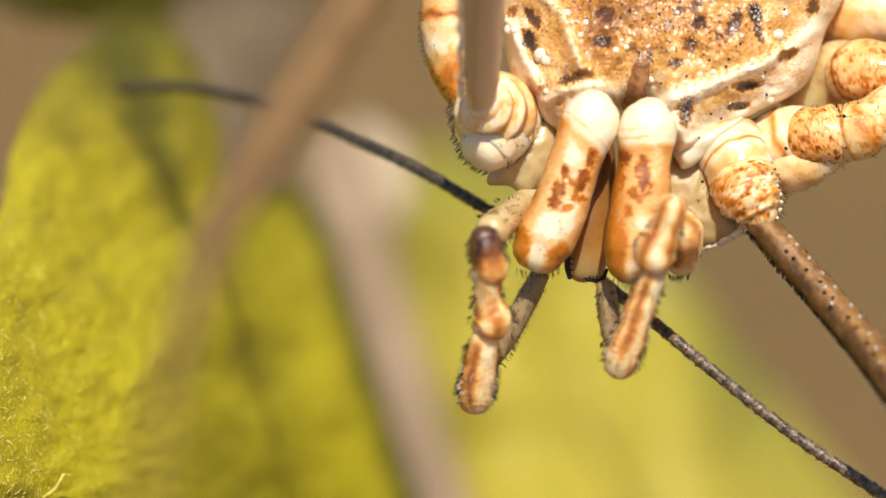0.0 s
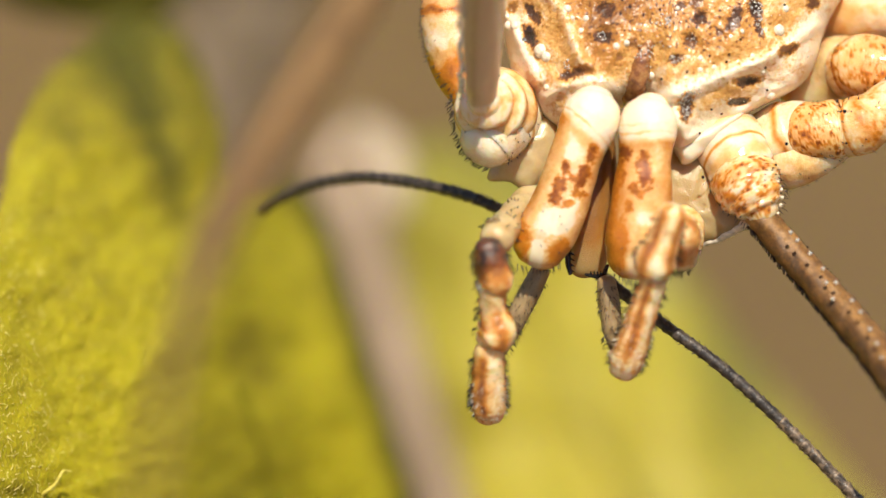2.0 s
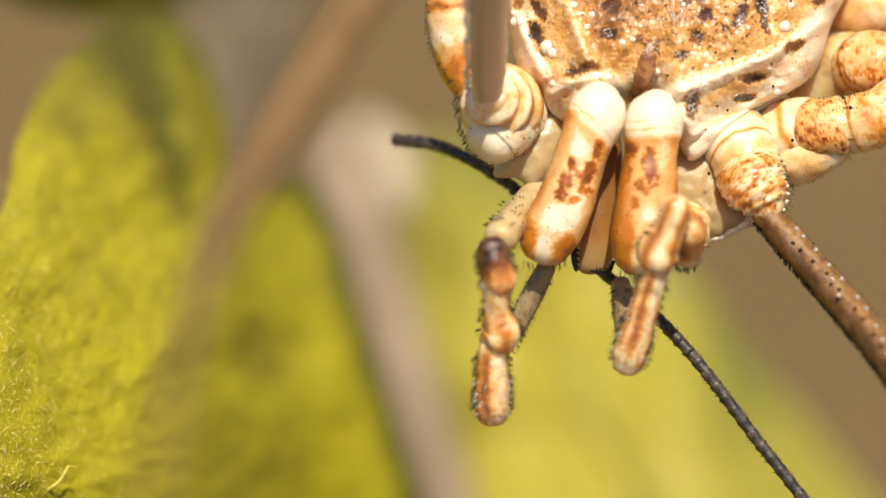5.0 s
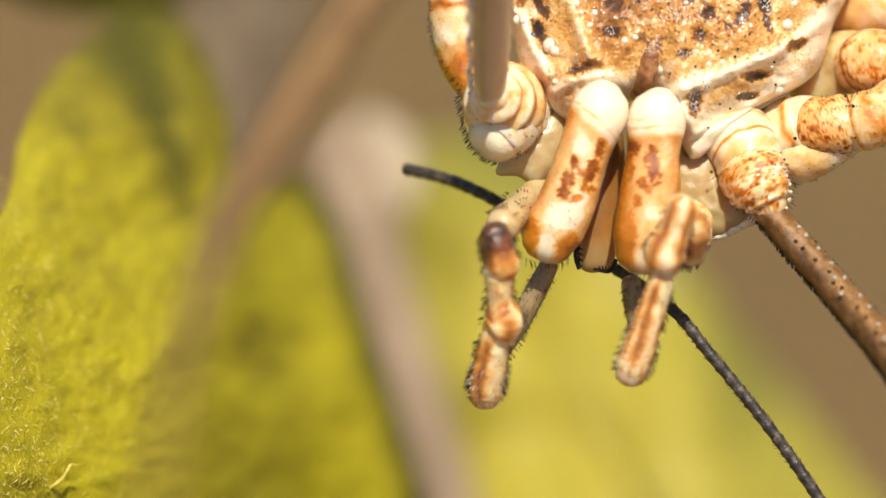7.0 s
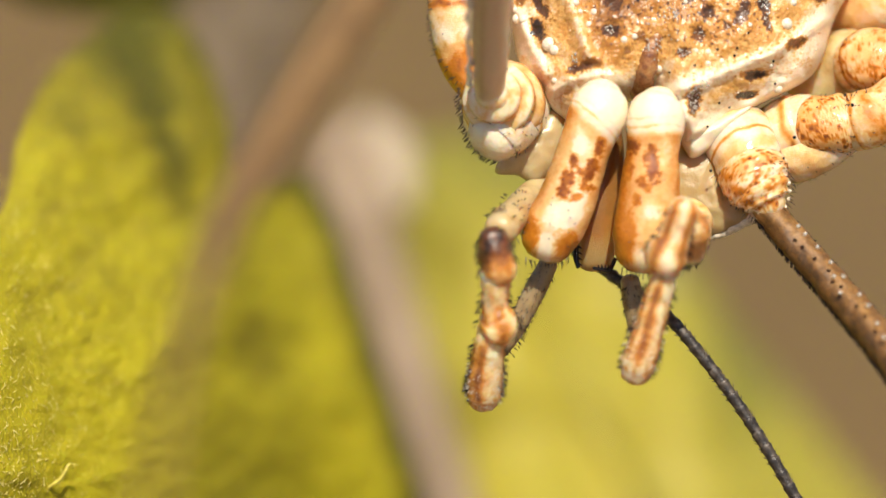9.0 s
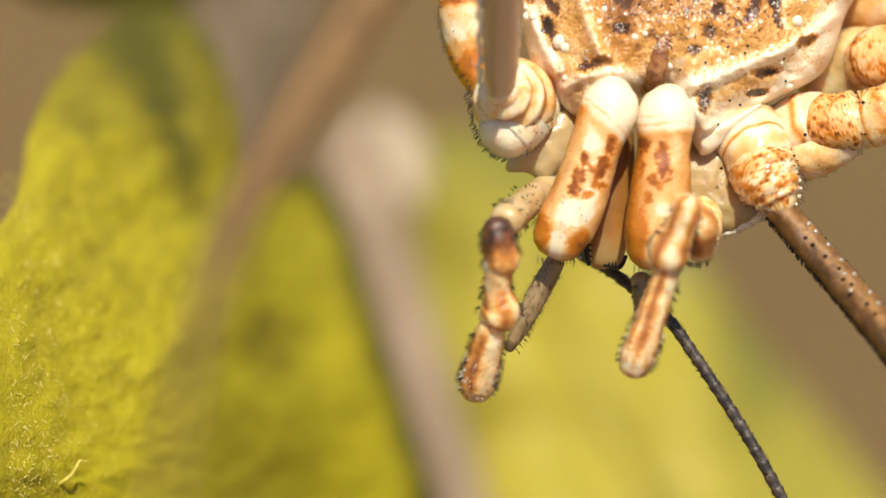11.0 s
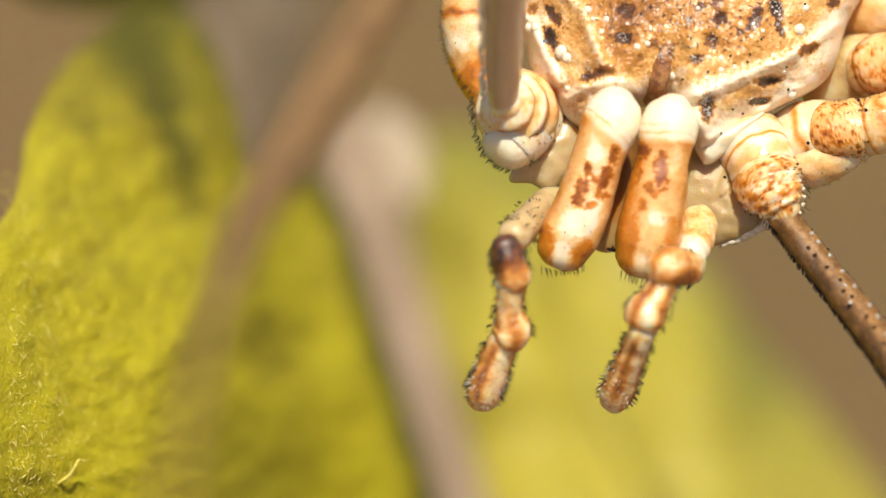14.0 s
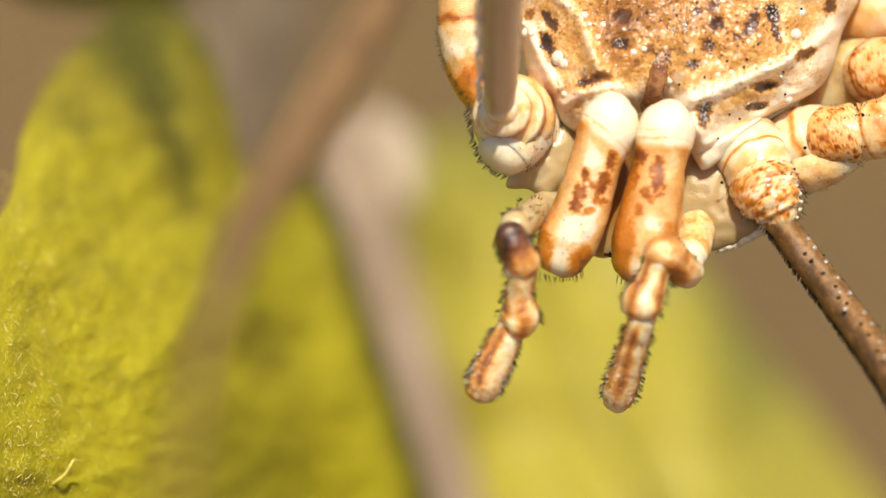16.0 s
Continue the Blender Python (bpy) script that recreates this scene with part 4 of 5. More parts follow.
    edge_bristles(belly, ((1390, 345), (1430, 325), (1480, 290)), (0.3, -1), 16, 35, 0.07, -0.4, spread=4)
    ringed([P(1412, 245, -0.3), P(1445, 242, -0.15), P(1480, 238, -0.15), P(1492, 236, -0.15)], [0.30, 0.345, 0.335, 0.345, 0.31, 0.33], banded(((0.3, 0.25, 0.12), (0.95, 0.03, 0.5)), 0.08, 1.0, 15.0), "leg_trochanter", "rust-speckled ringed trochanter", setae=40)
    ringed([P(1500, 236, -0.15), P(1525, 228, -0.1), P(1560, 205, -0.1), P(1620, 150, -0.1)], [0.33, 0.34, 0.28, 0.25], banded(((0.1, 0.05, 0.2), (0.4, 0.1, 0.2)), 0.10, 0.4), "leg_femur", "pale rust-blotched femur base", setae=24)
    # third leg behind
    ringed([P(1430, 170, -1.2), P(1460, 140, -1.1), P(1490, 125, -1.0), P(1510, 118, -0.9)], [0.40, 0.40, 0.36, 0.3], banded(((0.5, 0.2, 0.25),), 0.2, 0.2), "leg_coxa", "shaded tan coxa", mat_clear)
    ringed([P(1505, 135, -0.8), P(1530, 128, -0.65), P(1570, 135, -0.6), P(1640, 150, -0.6)], [0.34, 0.38, 0.36, 0.33], banded(((0.1, 0.06, 0.35), (0.6, 0.3, 0.15)), 0.08, 0.8, 8.0), "leg_trochanter", "rust-blotched cream trochanter", setae=24)
    ringed([P(1470, 40, -1.5), P(1520, 25, -1.3), P(1570, 20, -1.2), P(1650, 10, -1.2)], [0.30, 0.36, 0.36, 0.34], banded(((0.2, 0.1, 0.1),), 0.08, 0.15), "leg_trochanter", "pale pinkish cream trochanter")
    return thigh, joint


thigh_right, thigh_joint = right_leg()


def make_hinges():
    """Small black joint knobs between coxa and trochanter."""
    shared = Build().ball(Vector((0, 0, 0)), 0.05, squash=0.7, seg=12, rings=8).mesh("hinge", mat_claw)
    for x, y, z, s in ((1243, 322, 0.28, 0.6), (1391, 263, 0.12, 0.7), (1494, 206, 0.2, 0.7), (1497, 262, 0.18, 0.45), (1352, 372, 0.42, 0.5), (905, 240, -0.1, 0.5), (1372, 300, 0.3, 0.5)):
        ob = new("hinge", shared)
        ob.parent = animal
        ob.matrix_basis = move(P(x, y, z - 0.05)) @ Matrix.Scale(s * 0.6, 4)


make_hinges()

# ---- soft plates under the head ----
def make_plates():
    def dome(base, high):
        return lambda x, y, r: base + high * math.sqrt(max(0, 1 - r * r)) + 0.03 * noise.noise(Vector((x * 0.05, y * 0.05, 5)))
    # Shade beside the jaw is put into this plate's olive colour.
    left = part("head_plate", Build().shell(((930, 215), (985, 225), (975, 300), (935, 345), (900, 330), (862, 325), (878, 285)), (930, 280), dome(-0.28, 0.2), 0.5, 14, 50, lambda x, y, r: 0.05), mat_olive_shade, animal, "translucent head plate, its olive standing for shade")
    white = part("head_plate", Build().shell(((1185, 215), (1215, 250), (1262, 228), (1315, 208), (1270, 256), (1244, 280), (1224, 296), (1208, 300), (1200, 290), (1188, 265)), (1213, 268), dome(0.02, 0.2), 0.4, 14, 60, lambda x, y, r: -0.05), mat_shell, animal, "white membrane beside the jaw")
    right = part("head_plate", Build().shell(((1150, 260), (1240, 262), (1272, 330), (1322, 402), (1290, 425), (1240, 440), (1200, 440), (1150, 380)), (1225, 365), dome(-0.22, 0.2), 0.4, 16, 60, lambda x, y, r: 0.18 + 0.1 * noise.noise(Vector((x * 0.03, y * 0.03, 2)))), mat_olive_shade, animal, "translucent tan coxal lobe with a bristled rim")
    edge_bristles(right, ((1235, 442), (1275, 430), (1318, 406)), (0.2, -1), 16, 41, 0.06, -0.5, spread=3)
    rim = Build().tube([P(1236, 440, -0.25), P(1275, 427, -0.2), P(1320, 404, -0.15)], [0.035, 0.055, 0.06], 10, 24, lambda q, u, a: -0.1, rough=0.03)
    part("rim", rim, mat_tubercle, right, "bright bristly rim")


make_plates()


# ---- palps ----
def make_palp_femurs():
    L = 205 / SCALE
    one = part("palp_femur", Build().tube([Vector((0, 0, 0)), Vector((0, -L * 0.5, 0)), Vector((0, -L, 0))], [0.14, 0.155, 0.17, 0.19, 0.19], 32, 50,
               lambda q, u, a: 0.22 + 0.12 * noise.noise(q * 5) - 0.15 * max(0, u - 0.8) - 0.16, rough=0.02), mat_olive_shade, animal, "pale translucent palp femur with dark dots")
    r = random.Random(2)
    pts = []
    for _ in range(70):
        a, u = r.uniform(-2.1, 2.1), r.uniform(0.3, 1) ** 0.6
        pts.append((Vector((math.sin(a) * 0.21, -L * u, math.cos(a) * 0.21)), Vector((math.sin(a), -0.6, math.cos(a))), r.uniform(0.03, 0.075), 0.008))
    bristle_rows(one, pts, name="hairs")
    two = ringed([P(1205, 320, -0.6), P(1212, 380, -0.3), P(1210, 435, 0.1), P(1206, 462, 0.4)], [0.22, 0.23, 0.215, 0.18], banded(((1.0, 0.10, -0.35), (0.8, 0.05, 0.1)), 0.12, 0.3), "palp_femur", "pale streaked palp femur with bristled tip")
    edge_bristles(two, ((1182, 486), (1200, 490), (1218, 484), (1229, 465)), (0.1, -1), 34, 52, 0.075, 0.4, spread=4)
    return one, two


palp_femur_left, palp_femur_right = make_palp_femurs()


def streaked(q, u, a, stripes, dark_top, pale_tip, stipple=0.0):
    """Palp skin: lengthwise stripes (angle, width, depth, from, to), flecks, a dark top and a pale tip."""
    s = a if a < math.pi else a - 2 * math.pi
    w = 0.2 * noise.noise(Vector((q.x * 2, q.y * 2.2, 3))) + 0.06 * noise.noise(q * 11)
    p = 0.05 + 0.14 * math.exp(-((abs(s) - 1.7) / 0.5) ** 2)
    for at, width, depth, start, end in stripes:
        near = min(1.0, max(0.0, (u - start) / 0.12 + 0.5)) * min(1.0, max(0.0, (end - u) / 0.12 + 0.5))
        p += depth * near * math.exp(-((s - at + w) / (1.2 * width)) ** 2)
    p += 0.2 * max(0.0, noise.noise(Vector((q.x * 13, q.y * 4, q.z * 13))) - 0.05) + 0.3 * max(0.0, noise.noise(q * 26) - 0.15)
    p -= pale_tip * math.exp(-((1 - u) / 0.14) ** 2)
    p += stipple * max(0.0, (u - 0.35) / 0.65) * (0.06 + 0.5 * max(0.0, noise.noise(q * 21)))
    return p + dark_top * (1 + 0.25 * noise.noise(q * 14)) * math.exp(-(u / 0.4) ** 2)


def make_palp_part(name, length, radii, dark_top, label, seed, stripes, hairs=130, bulge=0.0, pale_tip=0.1, gold=0):
    """A palp segment built downwards (-y) from its joint."""
    L = length / SCALE
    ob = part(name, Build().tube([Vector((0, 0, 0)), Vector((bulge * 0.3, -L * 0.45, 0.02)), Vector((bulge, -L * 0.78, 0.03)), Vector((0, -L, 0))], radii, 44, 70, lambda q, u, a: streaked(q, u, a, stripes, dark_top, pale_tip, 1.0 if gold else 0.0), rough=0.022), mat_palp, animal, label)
    r = random.Random(seed)

    def rows_of(count, low, long):
        b = []
        for _ in range(count):
            a, u = (r.uniform(0, 2 * math.pi) if long < 1.2 else r.choice((-1.6, 1.6)) + r.uniform(-0.5, 0.7)), r.uniform(low, 1.06)
            rad = float(np.interp(min(u, 1), np.linspace(0, 1, len(radii)), radii)) * (1.0 if u < 1 else 0.75)
            aside = bulge * float(np.interp(u, (0, 0.45, 0.78, 1), (0, 0.3, 1, 0)))
            b.append((Vector((math.sin(a) * rad + aside, -L * u, math.cos(a) * rad)), Vector((math.sin(a), -0.5, math.cos(a))), r.uniform(0.03, 0.06) * long, 0.005 * long))
        return b
    bristle_rows(ob, rows_of(hairs // 3, 0.05, 1.0) + rows_of(hairs // 2, 0.05, 1.5))
    if gold:
        tuft = Build()
        for at, way, long, rad in rows_of(gold, 0.45, 1.0):
            tuft.spike(at, way, long, rad * 1.2)
        part("pale_bristles", tuft, mat_tubercle, ob, "short pale glinting bristles", "stuff")
    return ob


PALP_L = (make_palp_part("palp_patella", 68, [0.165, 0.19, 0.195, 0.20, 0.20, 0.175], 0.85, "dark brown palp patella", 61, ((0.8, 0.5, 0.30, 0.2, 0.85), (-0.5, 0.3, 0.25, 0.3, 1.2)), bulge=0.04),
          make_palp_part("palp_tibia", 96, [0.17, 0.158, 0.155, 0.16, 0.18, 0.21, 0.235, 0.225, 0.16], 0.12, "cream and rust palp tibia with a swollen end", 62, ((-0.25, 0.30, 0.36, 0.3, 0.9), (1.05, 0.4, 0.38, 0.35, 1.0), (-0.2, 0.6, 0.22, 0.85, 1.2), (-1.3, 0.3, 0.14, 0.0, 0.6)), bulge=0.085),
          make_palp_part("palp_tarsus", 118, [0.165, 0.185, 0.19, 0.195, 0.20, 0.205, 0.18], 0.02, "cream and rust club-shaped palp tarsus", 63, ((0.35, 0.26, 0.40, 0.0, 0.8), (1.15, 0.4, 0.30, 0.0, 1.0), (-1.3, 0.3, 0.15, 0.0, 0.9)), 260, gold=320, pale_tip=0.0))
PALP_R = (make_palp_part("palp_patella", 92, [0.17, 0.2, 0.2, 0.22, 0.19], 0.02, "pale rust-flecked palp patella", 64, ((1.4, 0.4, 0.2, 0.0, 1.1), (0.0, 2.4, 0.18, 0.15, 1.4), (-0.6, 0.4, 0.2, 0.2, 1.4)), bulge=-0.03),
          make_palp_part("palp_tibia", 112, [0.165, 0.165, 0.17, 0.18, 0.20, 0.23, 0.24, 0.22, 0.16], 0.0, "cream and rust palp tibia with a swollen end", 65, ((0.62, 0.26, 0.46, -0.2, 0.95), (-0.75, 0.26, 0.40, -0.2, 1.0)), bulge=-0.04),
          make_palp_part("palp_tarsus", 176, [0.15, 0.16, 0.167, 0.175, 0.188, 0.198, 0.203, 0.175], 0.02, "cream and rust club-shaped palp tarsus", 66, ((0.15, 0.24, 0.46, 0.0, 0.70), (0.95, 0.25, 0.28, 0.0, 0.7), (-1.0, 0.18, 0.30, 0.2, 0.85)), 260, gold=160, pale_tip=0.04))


# ---- the leg being drawn through the mouth ----
RING = 27 / SCALE      # length of one tarsal ring, mm
RINGS = 74


def make_ring(seed, mat):
    r = random.Random(seed)
    b = Build()
    b.tube([Vector((0, 0.012, 0)), Vector((0, -RING * 0.5, 0)), Vector((0, -RING * 0.96, 0))], [0.066, 0.064, 0.067, 0.074], 12, 8, lambda q, u, a: 0.4 + 0.9 * noise.noise(q * 18 + Vector((seed, 0, 0))))
    for _ in range(11):
        a, u = r.uniform(0, 2 * math.pi), r.uniform(0.2, 1)
        b.spike(Vector((math.sin(a) * 0.064, -RING * u, math.cos(a) * 0.064)), Vector((math.sin(a), -1.2, math.cos(a))), 0.055, 0.006, pig=0.1)
    return b.mesh("tarsal_ring", mat)


ring_meshes = [make_ring(i, mat_tarsus) for i in range(5)]
pale_ring_meshes = [make_ring(i + 10, mat_tarsus_pale) for i in range(5)]
LEG_RINGS = []
for i in range(RINGS):
    ring_ob = new("tarsal_ring", (ring_meshes if i < 47 else pale_ring_meshes)[i % 5])
    ring_ob.parent = animal
    LEG_RINGS.append(ring_ob)


# ---- what moves ----
def local(px, py, z, t):
    """A point read on the grid at t, in the animal's own space (mm)."""
    sx, sy = drift(t)[:2]
    return body_shift(t).inverted() @ (P(px - sx, py - sy, z) * MM) / MM


def segment_pose(a, b):
    """Pose of a part built along -y from its joint, from a towards b."""
    d = (b - a).normalized()
    y = -d
    z = Vector((0, 0, 1))
    z = (z - y * z.dot(y)).normalized()
    x = y.cross(z)
    m = Matrix((x, y, z)).transposed().to_4x4()
    return Matrix.Translation(a * MM) @ m


def motions():
    walk(animal, [(t, STAGE @ body_shift(t)) for t in TIMES])

    # palps: joint, joint, joint, tip
    left, right = [], []

    def pl(t, a, b, c, d):
        left.append((t, a, b, c, d))

    def pr(t, b, c, d):
        right.append((t, b, c, d))

    pl(0.0, (858, 425), (862, 492), (857, 598), (838, 722))
    pl(0.5, (864, 448), (868, 518), (865, 622), (858, 748))
    pl(1.0, (855, 440), (859, 513), (854, 615), (850, 740))
    pl(1.5, (862, 435), (868, 505), (865, 605), (845, 732))
    pl(2.0, (865, 445), (871, 513), (865, 618), (865, 740))
    pl(2.5, (858, 430), (865, 502), (862, 598), (842, 726))
    pl(3.0, (865, 444), (875, 513), (867, 615), (872, 740))
    pl(3.5, (868, 424), (875, 495), (872, 592), (850, 720))
    pl(4.0, (870, 446), (878, 518), (873, 616), (872, 752))
    pl(6.5, (873, 440), (878, 513), (869, 612), (869, 732))
    pl(7.0, (876, 418), (884, 496), (877, 592), (855, 712))
    pl(7.5, (875, 434), (884, 509), (879, 602), (871, 724))
    pl(8.0, (873, 421), (880, 497), (867, 588), (850, 711))
    pl(8.5, (873, 434), (882, 513), (873, 609), (871, 730))
    pl(9.0, (873, 426), (877, 503), (867, 597), (854, 716))
    pl(11.5, (885, 400), (885, 467), (872, 574), (838, 692))
    pl(12.0, (898, 418), (902, 493), (891, 588), (859, 697))
    pl(12.5, (877, 408), (871, 490), (858, 584), (823, 695))
    pl(13.0, (868, 426), (866, 513), (847, 607), (804, 711))
    pl(13.5, (887, 446), (888, 515), (866, 609), (842, 724))
    pl(14.0, (895, 440), (904, 513), (890, 600), (849, 715))
    pl(14.5, (903, 438), (909, 512), (895, 602), (843, 715))
    pl(15.0, (898, 438), (904, 513), (890, 600), (843, 715))
    pl(15.5, (902, 424), (916, 499), (892, 582), (841, 701))
    pl(16.0, (902, 418), (923, 488), (903, 580), (845, 703))
    pr(0.0, (1190, 365), (1155, 487), (1088, 668))
    pr(0.5, (1188, 385), (1152, 505), (1098, 684))
    pr(1.0, (1190, 375), (1158, 493), (1100, 663))
    pr(1.5, (1195, 378), (1152, 510), (1096, 688))
    pr(2.0, (1190, 380), (1157, 495), (1098, 670))
    pr(2.5, (1190, 382), (1154, 508), (1092, 690))
    pr(3.0, (1194, 375), (1160, 490), (1099, 672))
    pr(3.5, (1192, 365), (1155, 497), (1096, 676))
    pr(4.0, (1200, 365), (1160, 482), (1105, 660))
    pr(6.5, (1198, 368), (1160, 478), (1102, 666))
    pr(7.0, (1208, 365), (1170, 497), (1109, 682))
    pr(7.5, (1205, 366), (1174, 478), (1108, 666))
    pr(8.0, (1210, 372), (1174, 484), (1104, 679))
    pr(8.5, (1206, 366), (1172, 475), (1109, 661))
    pr(9.0, (1210, 370), (1174, 495), (1119, 679))
    pr(11.5, (1222, 360), (1184, 475), (1115, 668))
    pr(12.0, (1236, 345), (1202, 458), (1139, 648))
    pr(12.5, (1222, 350), (1185, 475), (1113, 666))
    pr(12.7, (1224, 375), (1180, 490), (1113, 666))
    pr(13.0, (1224, 430), (1173, 541), (1119, 699))
    pr(13.2, (1212, 478), (1152, 588), (1108, 722))
    pr(13.5, (1190, 480), (1138, 598), (1080, 724))
    pr(14.0, (1186, 476), (1136, 588), (1081, 722))
    pr(14.5, (1174, 478), (1127, 593), (1076, 730))
    pr(15.0, (1176, 474), (1130, 589), (1078, 726))
    pr(15.5, (1176, 466), (1132, 581), (1082, 726))
    pr(16.0, (1169, 451), (1134, 570), (1087, 724))

    def tremble(keys, reach):
        """Fill in the quick beat of the palps, three strokes a second and a bit, between the keys."""
        def beat(t):
            return -1.0 if abs(math.remainder(t, 0.3)) < 0.06 else 0.5
        out = []
        for now, then in zip(keys, keys[1:]):
            out.append(now)
            t = now[0] + 0.1
            while t < then[0] - 0.05 and t < 12.4:
                f = (t - now[0]) / (then[0] - now[0])
                lift = reach * (beat(t) - (1 - f) * beat(now[0]) - f * beat(then[0]))
                out.append((round(t, 2), *[(a[0] + (b[0] - a[0]) * f, a[1] + (b[1] - a[1]) * f + lift) for a, b in zip(now[1:], then[1:])]))
                t += 0.1
        return out + [keys[-1]]

    left, right = tremble(left, 12), tremble(right, 8)

    def dip(row):
        """How far the left palp's tip points away from the viewer."""
        return math.sqrt(max(100.0, 131.0 ** 2 - (row[4][0] - row[3][0]) ** 2 - (row[4][1] - row[3][1] - 4) ** 2)) / SCALE
    for k in range(3):
        walk(PALP_L[k], [(row[0], segment_pose(local(row[1 + k][0], row[1 + k][1] - (5, 4, -4)[k], (1.15, 1.0, 0.75)[k], row[0]), local(*row[2 + k], (1.0, 0.75, 0.75 - dip(row))[k], row[0]))) for row in left])
    walk(palp_femur_left, [(row[0], segment_pose(P(938, 350, -0.35), local(row[1][0] + 3, row[1][1] - 8, 0.95, row[0]))) for row in left])
    rows_p, rows_ti, rows_ta = [], [], []
    for t, b, c, d in right:
        base = P(float(np.interp(t, (12.5, 13.2), (1206, 1182))), float(np.interp(t, (12.5, 13.2), (462, 482))), 0.6)
        high = float(np.interp(t, (12.5, 13.2), (1.35, 0.95)))
        mid = float(np.interp(t, (12.5, 13.2), (1.1, 0.95)))
        rows_p.append((t, segment_pose(base, local(*b, high, t))))
        rows_ti.append((t, segment_pose(local(*b, high, t), local(*c, mid, t))))
        flat_length = math.hypot(d[0] - c[0], d[1] - c[1])
        back = math.sqrt(max(0.0, 200.0 ** 2 - flat_length ** 2)) / SCALE
        rows_ta.append((t, segment_pose(local(*c, mid, t), local(*d, mid - max(0.2, back), t))))
    walk(upper_lip, [(t, move((0, up, -0.5 * up))) for t, up in ((0, 0), (12.5, 0), (13.3, 0.3), (16, 0.3))])
    elbow = P(1205, 320, -0.3)
    walk(palp_femur_right, [(t, move(elbow) @ Matrix.Rotation(radians(a), 4, "Z") @ move(-elbow)) for t, a in ((0, 0), (12.5, 0), (13.2, -10), (16, -10))])
    walk(PALP_R[0], rows_p)
    walk(PALP_R[1], rows_ti)
    walk(PALP_R[2], rows_ta)

    # the femur stays with its far foot while the body sinks
    hang = move(thigh_joint)
    walk(thigh_right, [(t, hang @ Matrix.Rotation(radians(a), 4, "Z")) for t, a in ((0, 0), (12.5, -0.3), (13.0, -0.8), (13.5, -2.2), (14.0, -3.5), (15.0, -4.8), (16, -5.2))])

    # jaws: the right one closes in towards its fellow once the leg is let go
    hang = move(jaw_right_pivot)
    walk(jaw_right, [(t, hang @ Matrix.Rotation(radians(a), 4, "Z")) for t, a in ((0, 0), (4, 0), (9, 0), (12.5, 1), (12.8, -3), (13.0, -6), (14, -6), (16, -6.5))])
    hang = move(jaw_left_pivot)
    walk(jaw_left, [(t, hang @ Matrix.Rotation(radians(a), 4, "Z")) for t, a in ((0, 0), (4, 0), (12, 1), (12.5, 1.5), (13, 2), (14, 0.5), (16, 1))])
    grip = segment_pose(P(955, 488, 0.05), P(872, 650, -0.15))
    gone = segment_pose(P(1005, 290, -1.0), P(930, 448, -1.0))
    walk(hand_left, [(0, grip), (9, grip), (11.5, segment_pose(P(948, 488, 0.05), P(868, 630, -0.15))), (12.5, segment_pose(P(950, 485, 0.05), P(860, 600, -0.15))), (13.0, segment_pose(P(952, 488, 0.05), P(850, 620, -0.15))), (13.2, segment_pose(P(925, 512, -0.2), P(850, 640, -0.4))), (13.6, segment_pose(P(918, 516, -0.3), P(846, 640, -0.5))), (13.72, segment_pose(P(925, 490, -0.7), P(850, 632, -0.8))), (13.9, gone), (16, gone)])
    grip = segment_pose(P(1072, 508, 0.0), P(1088, 640, -0.1))
    gone = segment_pose(P(1140, 330, -1.0), P(1122, 440, -1.0))
    tucked = segment_pose(P(1100, 518, -0.05), P(1120, 630, -0.15))
    walk(hand_right, [(0, grip), (2.5, grip), (4, segment_pose(P(1078, 514, 0.0), P(1084, 630, -0.1))), (7, tucked), (12.6, tucked), (12.75, segment_pose(P(1118, 470, -0.5), P(1124, 590, -0.5))), (12.9, gone), (16, gone)])

    # the leg, from its tip through the mouth and out of the picture
    shapes = []

    def leg(t, *pts):
        shapes.append((t, pts))

    leg(0.0, (215, 158), (330, 155), (470, 185), (600, 235), (740, 300), (860, 370), (1000, 450), (1152, 567), (1275, 668), (1414, 777), (1568, 880))
    leg(0.5, (335, 258), (443, 224), (556, 236), (690, 275), (800, 318), (896, 360), (1000, 440), (1154, 567), (1285, 665), (1425, 770), (1568, 868))
    leg(1.0, (380, 312), (467, 288), (581, 281), (715, 310), (870, 368), (1000, 450), (1156, 565), (1299, 658), (1430, 752), (1568, 850))
    leg(1.5, (355, 318), (430, 285), (540, 272), (660, 282), (780, 315), (880, 358), (1000, 440), (1166, 542), (1300, 640), (1430, 740), (1568, 868))
    leg(2.0, (462, 370), (542, 331), (645, 314), (768, 331), (875, 366), (1000, 440), (1160, 564), (1254, 632), (1336, 702), (1432, 796), (1515, 882))
    leg(2.5, (447, 370), (525, 327), (638, 314), (755, 332), (870, 366), (1000, 440), (1162, 562), (1236, 620), (1320, 692), (1414, 783), (1507, 880))
    leg(3.0, (608, 282), (694, 261), (797, 300), (900, 352), (1000, 430), (1157, 566), (1225, 617), (1302, 685), (1400, 777), (1500, 877))
    leg(3.5, (515, 332), (606, 310), (740, 326), (863, 366), (1000, 440), (1162, 562), (1240, 626), (1320, 700), (1410, 795), (1500, 886))
    leg(4.0, (657, 242), (738, 248), (830, 296), (913, 347), (1000, 420), (1166, 555), (1241, 630), (1325, 718), (1401, 802), (1474, 882))
    leg(6.5, (712, 282), (800, 308), (885, 352), (1000, 430), (1167, 560), (1230, 627), (1293, 706), (1358, 794), (1421, 878))
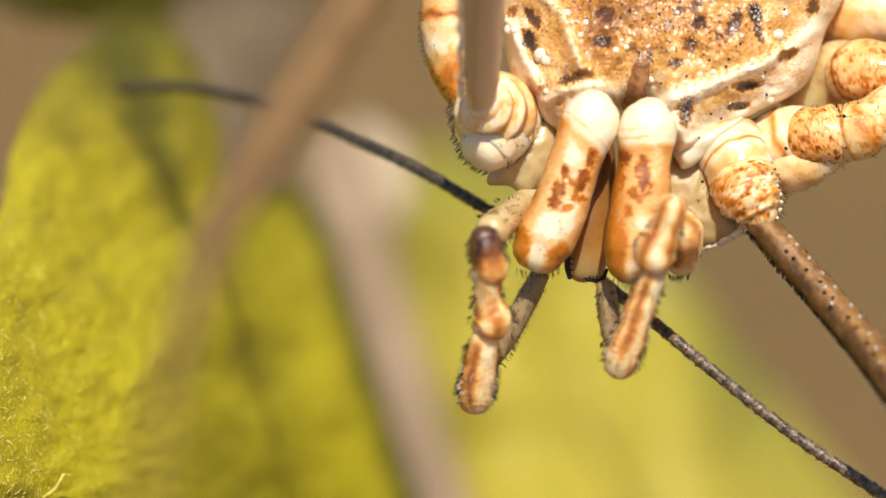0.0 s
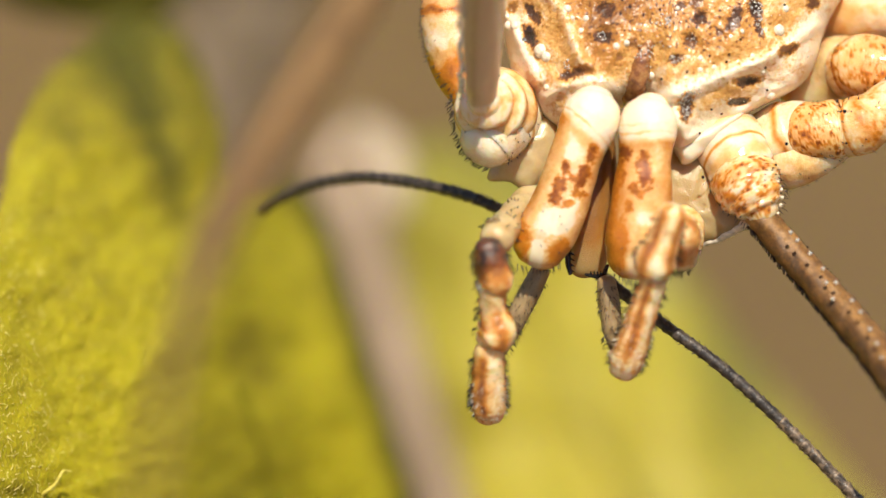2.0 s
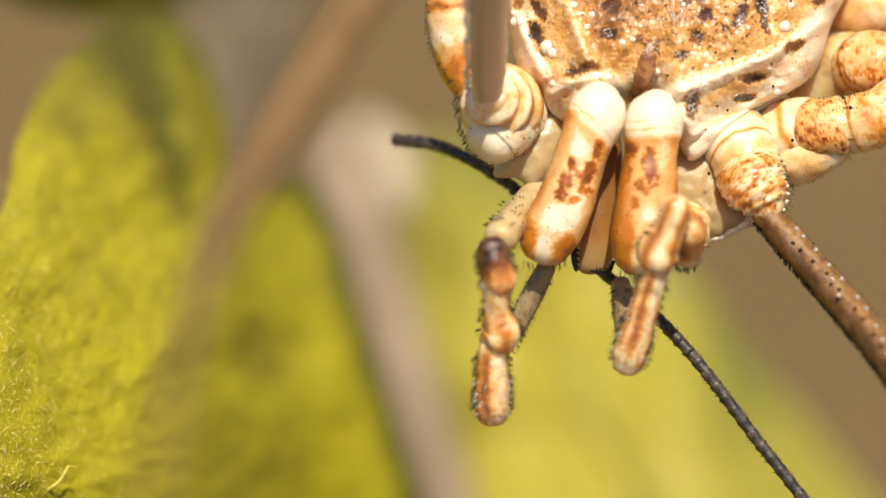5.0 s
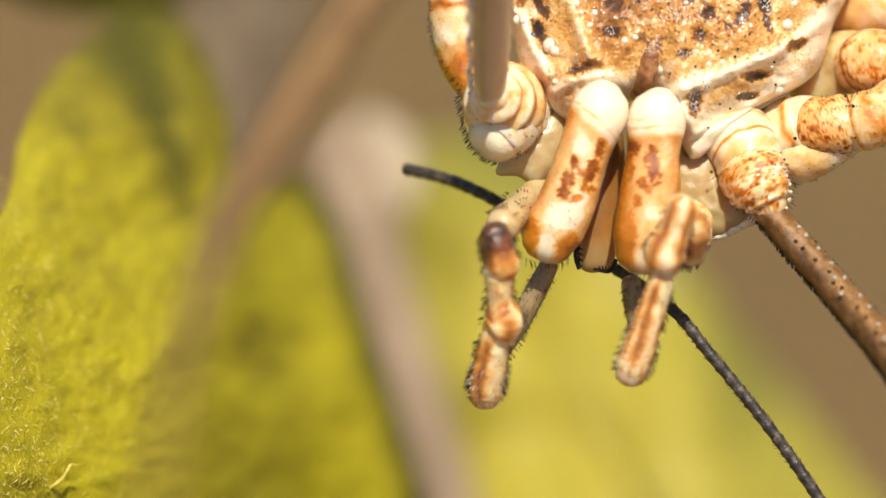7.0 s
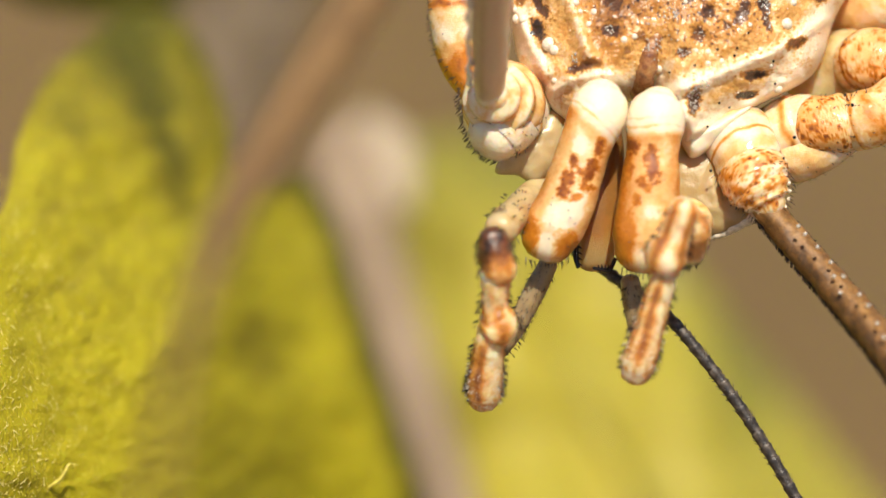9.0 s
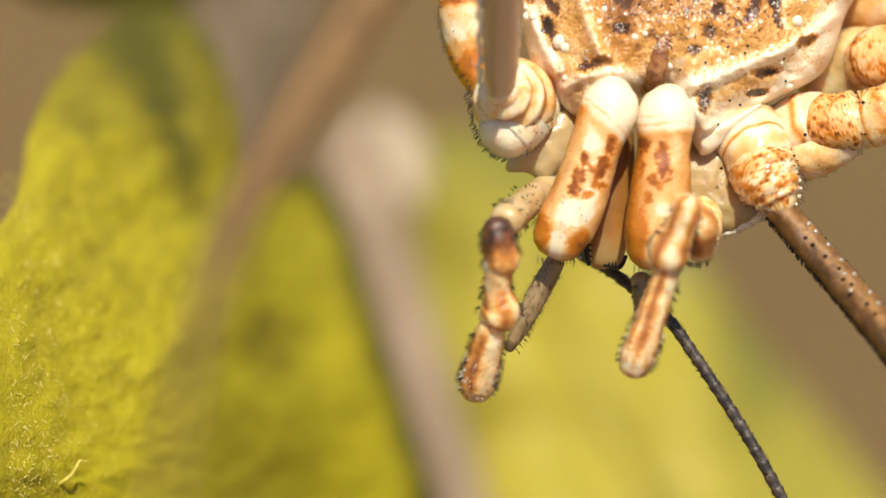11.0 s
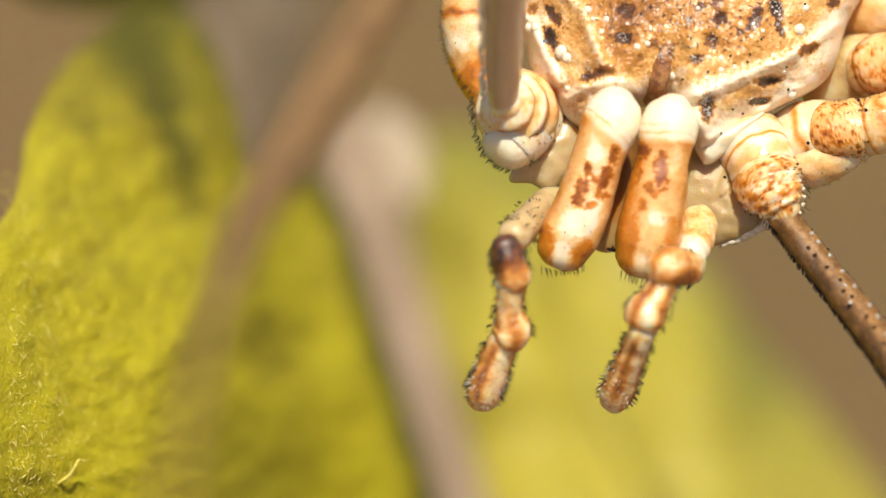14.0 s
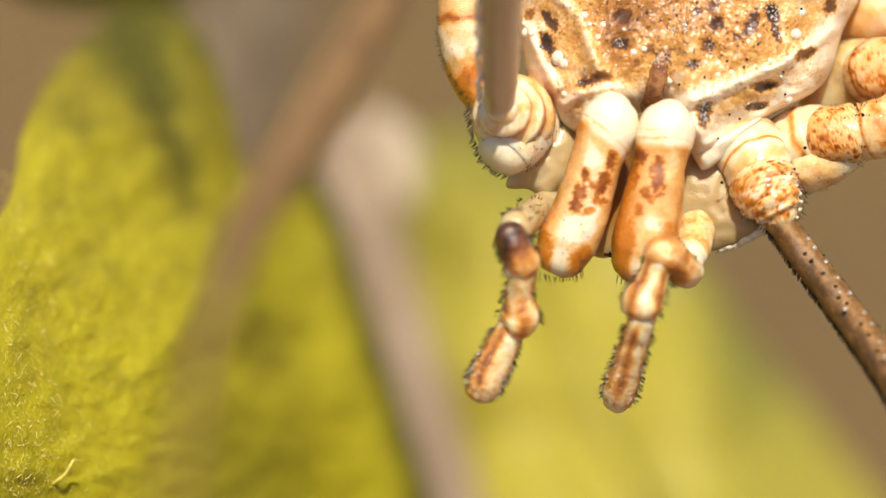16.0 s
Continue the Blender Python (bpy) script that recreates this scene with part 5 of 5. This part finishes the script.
    leg(7.0, (720, 300), (800, 320), (876, 355), (1000, 420), (1179, 539), (1254, 624), (1324, 709), (1389, 794), (1449, 882))
    leg(7.5, (774, 334), (830, 342), (892, 358), (1000, 420), (1162, 553), (1232, 629), (1295, 714), (1347, 792), (1394, 877))
    leg(8.0, (786, 325), (830, 338), (876, 358), (1000, 420), (1174, 550), (1244, 620), (1304, 695), (1374, 795), (1434, 885))
    leg(8.5, (862, 358), (900, 372), (1000, 425), (1166, 556), (1242, 627), (1309, 714), (1354, 792), (1398, 877))
    leg(9.0, (905, 378), (1000, 430), (1100, 500), (1180, 559), (1245, 634), (1305, 714), (1360, 799), (1413, 890))
    leg(11.5, (985, 420), (1040, 450), (1110, 490), (1187, 553), (1240, 629), (1294, 711), (1344, 799), (1390, 891))
    leg(12.0, (1000, 430), (1060, 455), (1120, 490), (1197, 542), (1251, 619), (1305, 704), (1353, 794), (1397, 888))
    leg(12.5, (1080, 455), (1130, 465), (1188, 490), (1260, 535), (1325, 607), (1372, 670), (1414, 739), (1455, 810), (1489, 886))
    leg(12.6, (1560, 860), (1580, 910), (1600, 960), (1620, 1010))
    leg(12.8, (1720, 960), (1730, 1010), (1740, 1060), (1750, 1110))
    leg(13.0, (1800, 1000), (1800, 1050), (1800, 1100), (1800, 1150))
    leg(16.0, (1800, 1000), (1800, 1050), (1800, 1100), (1800, 1150))

    def depth(x, y):
        # behind the jaws in the middle, further back to the side of the tip
        return float(np.interp(x, (150, 330, 500, 700, 850, 950, 1120, 1200, 1600), (-6.5, -5.0, -3.0, -1.7, -1.0, -0.9, -0.5, -0.1, 0.1)))

    poses = [[] for _ in LEG_RINGS]
    for t, pts in shapes:
        fine = smooth_curve([(x, y, 0) for x, y in pts], 160)
        line = [local(p.x, p.y, depth(p.x, p.y), t) for p in fine]
        run = [0.0]
        for a, b in zip(line, line[1:]):
            run.append(run[-1] + (b - a).length)
        tail = (line[-1] - line[-12]).normalized()

        def along(s):
            if s >= run[-1]:
                return line[-1] + tail * (s - run[-1])
            return Vector([float(np.interp(s, run, [p[i] for p in line])) for i in range(3)])
        for i in range(len(LEG_RINGS)):
            poses[i].append((t, segment_pose(along((i + 1) * RING), along(i * RING))))
    for ob, keys in zip(LEG_RINGS, poses):
        walk(ob, keys)


motions()
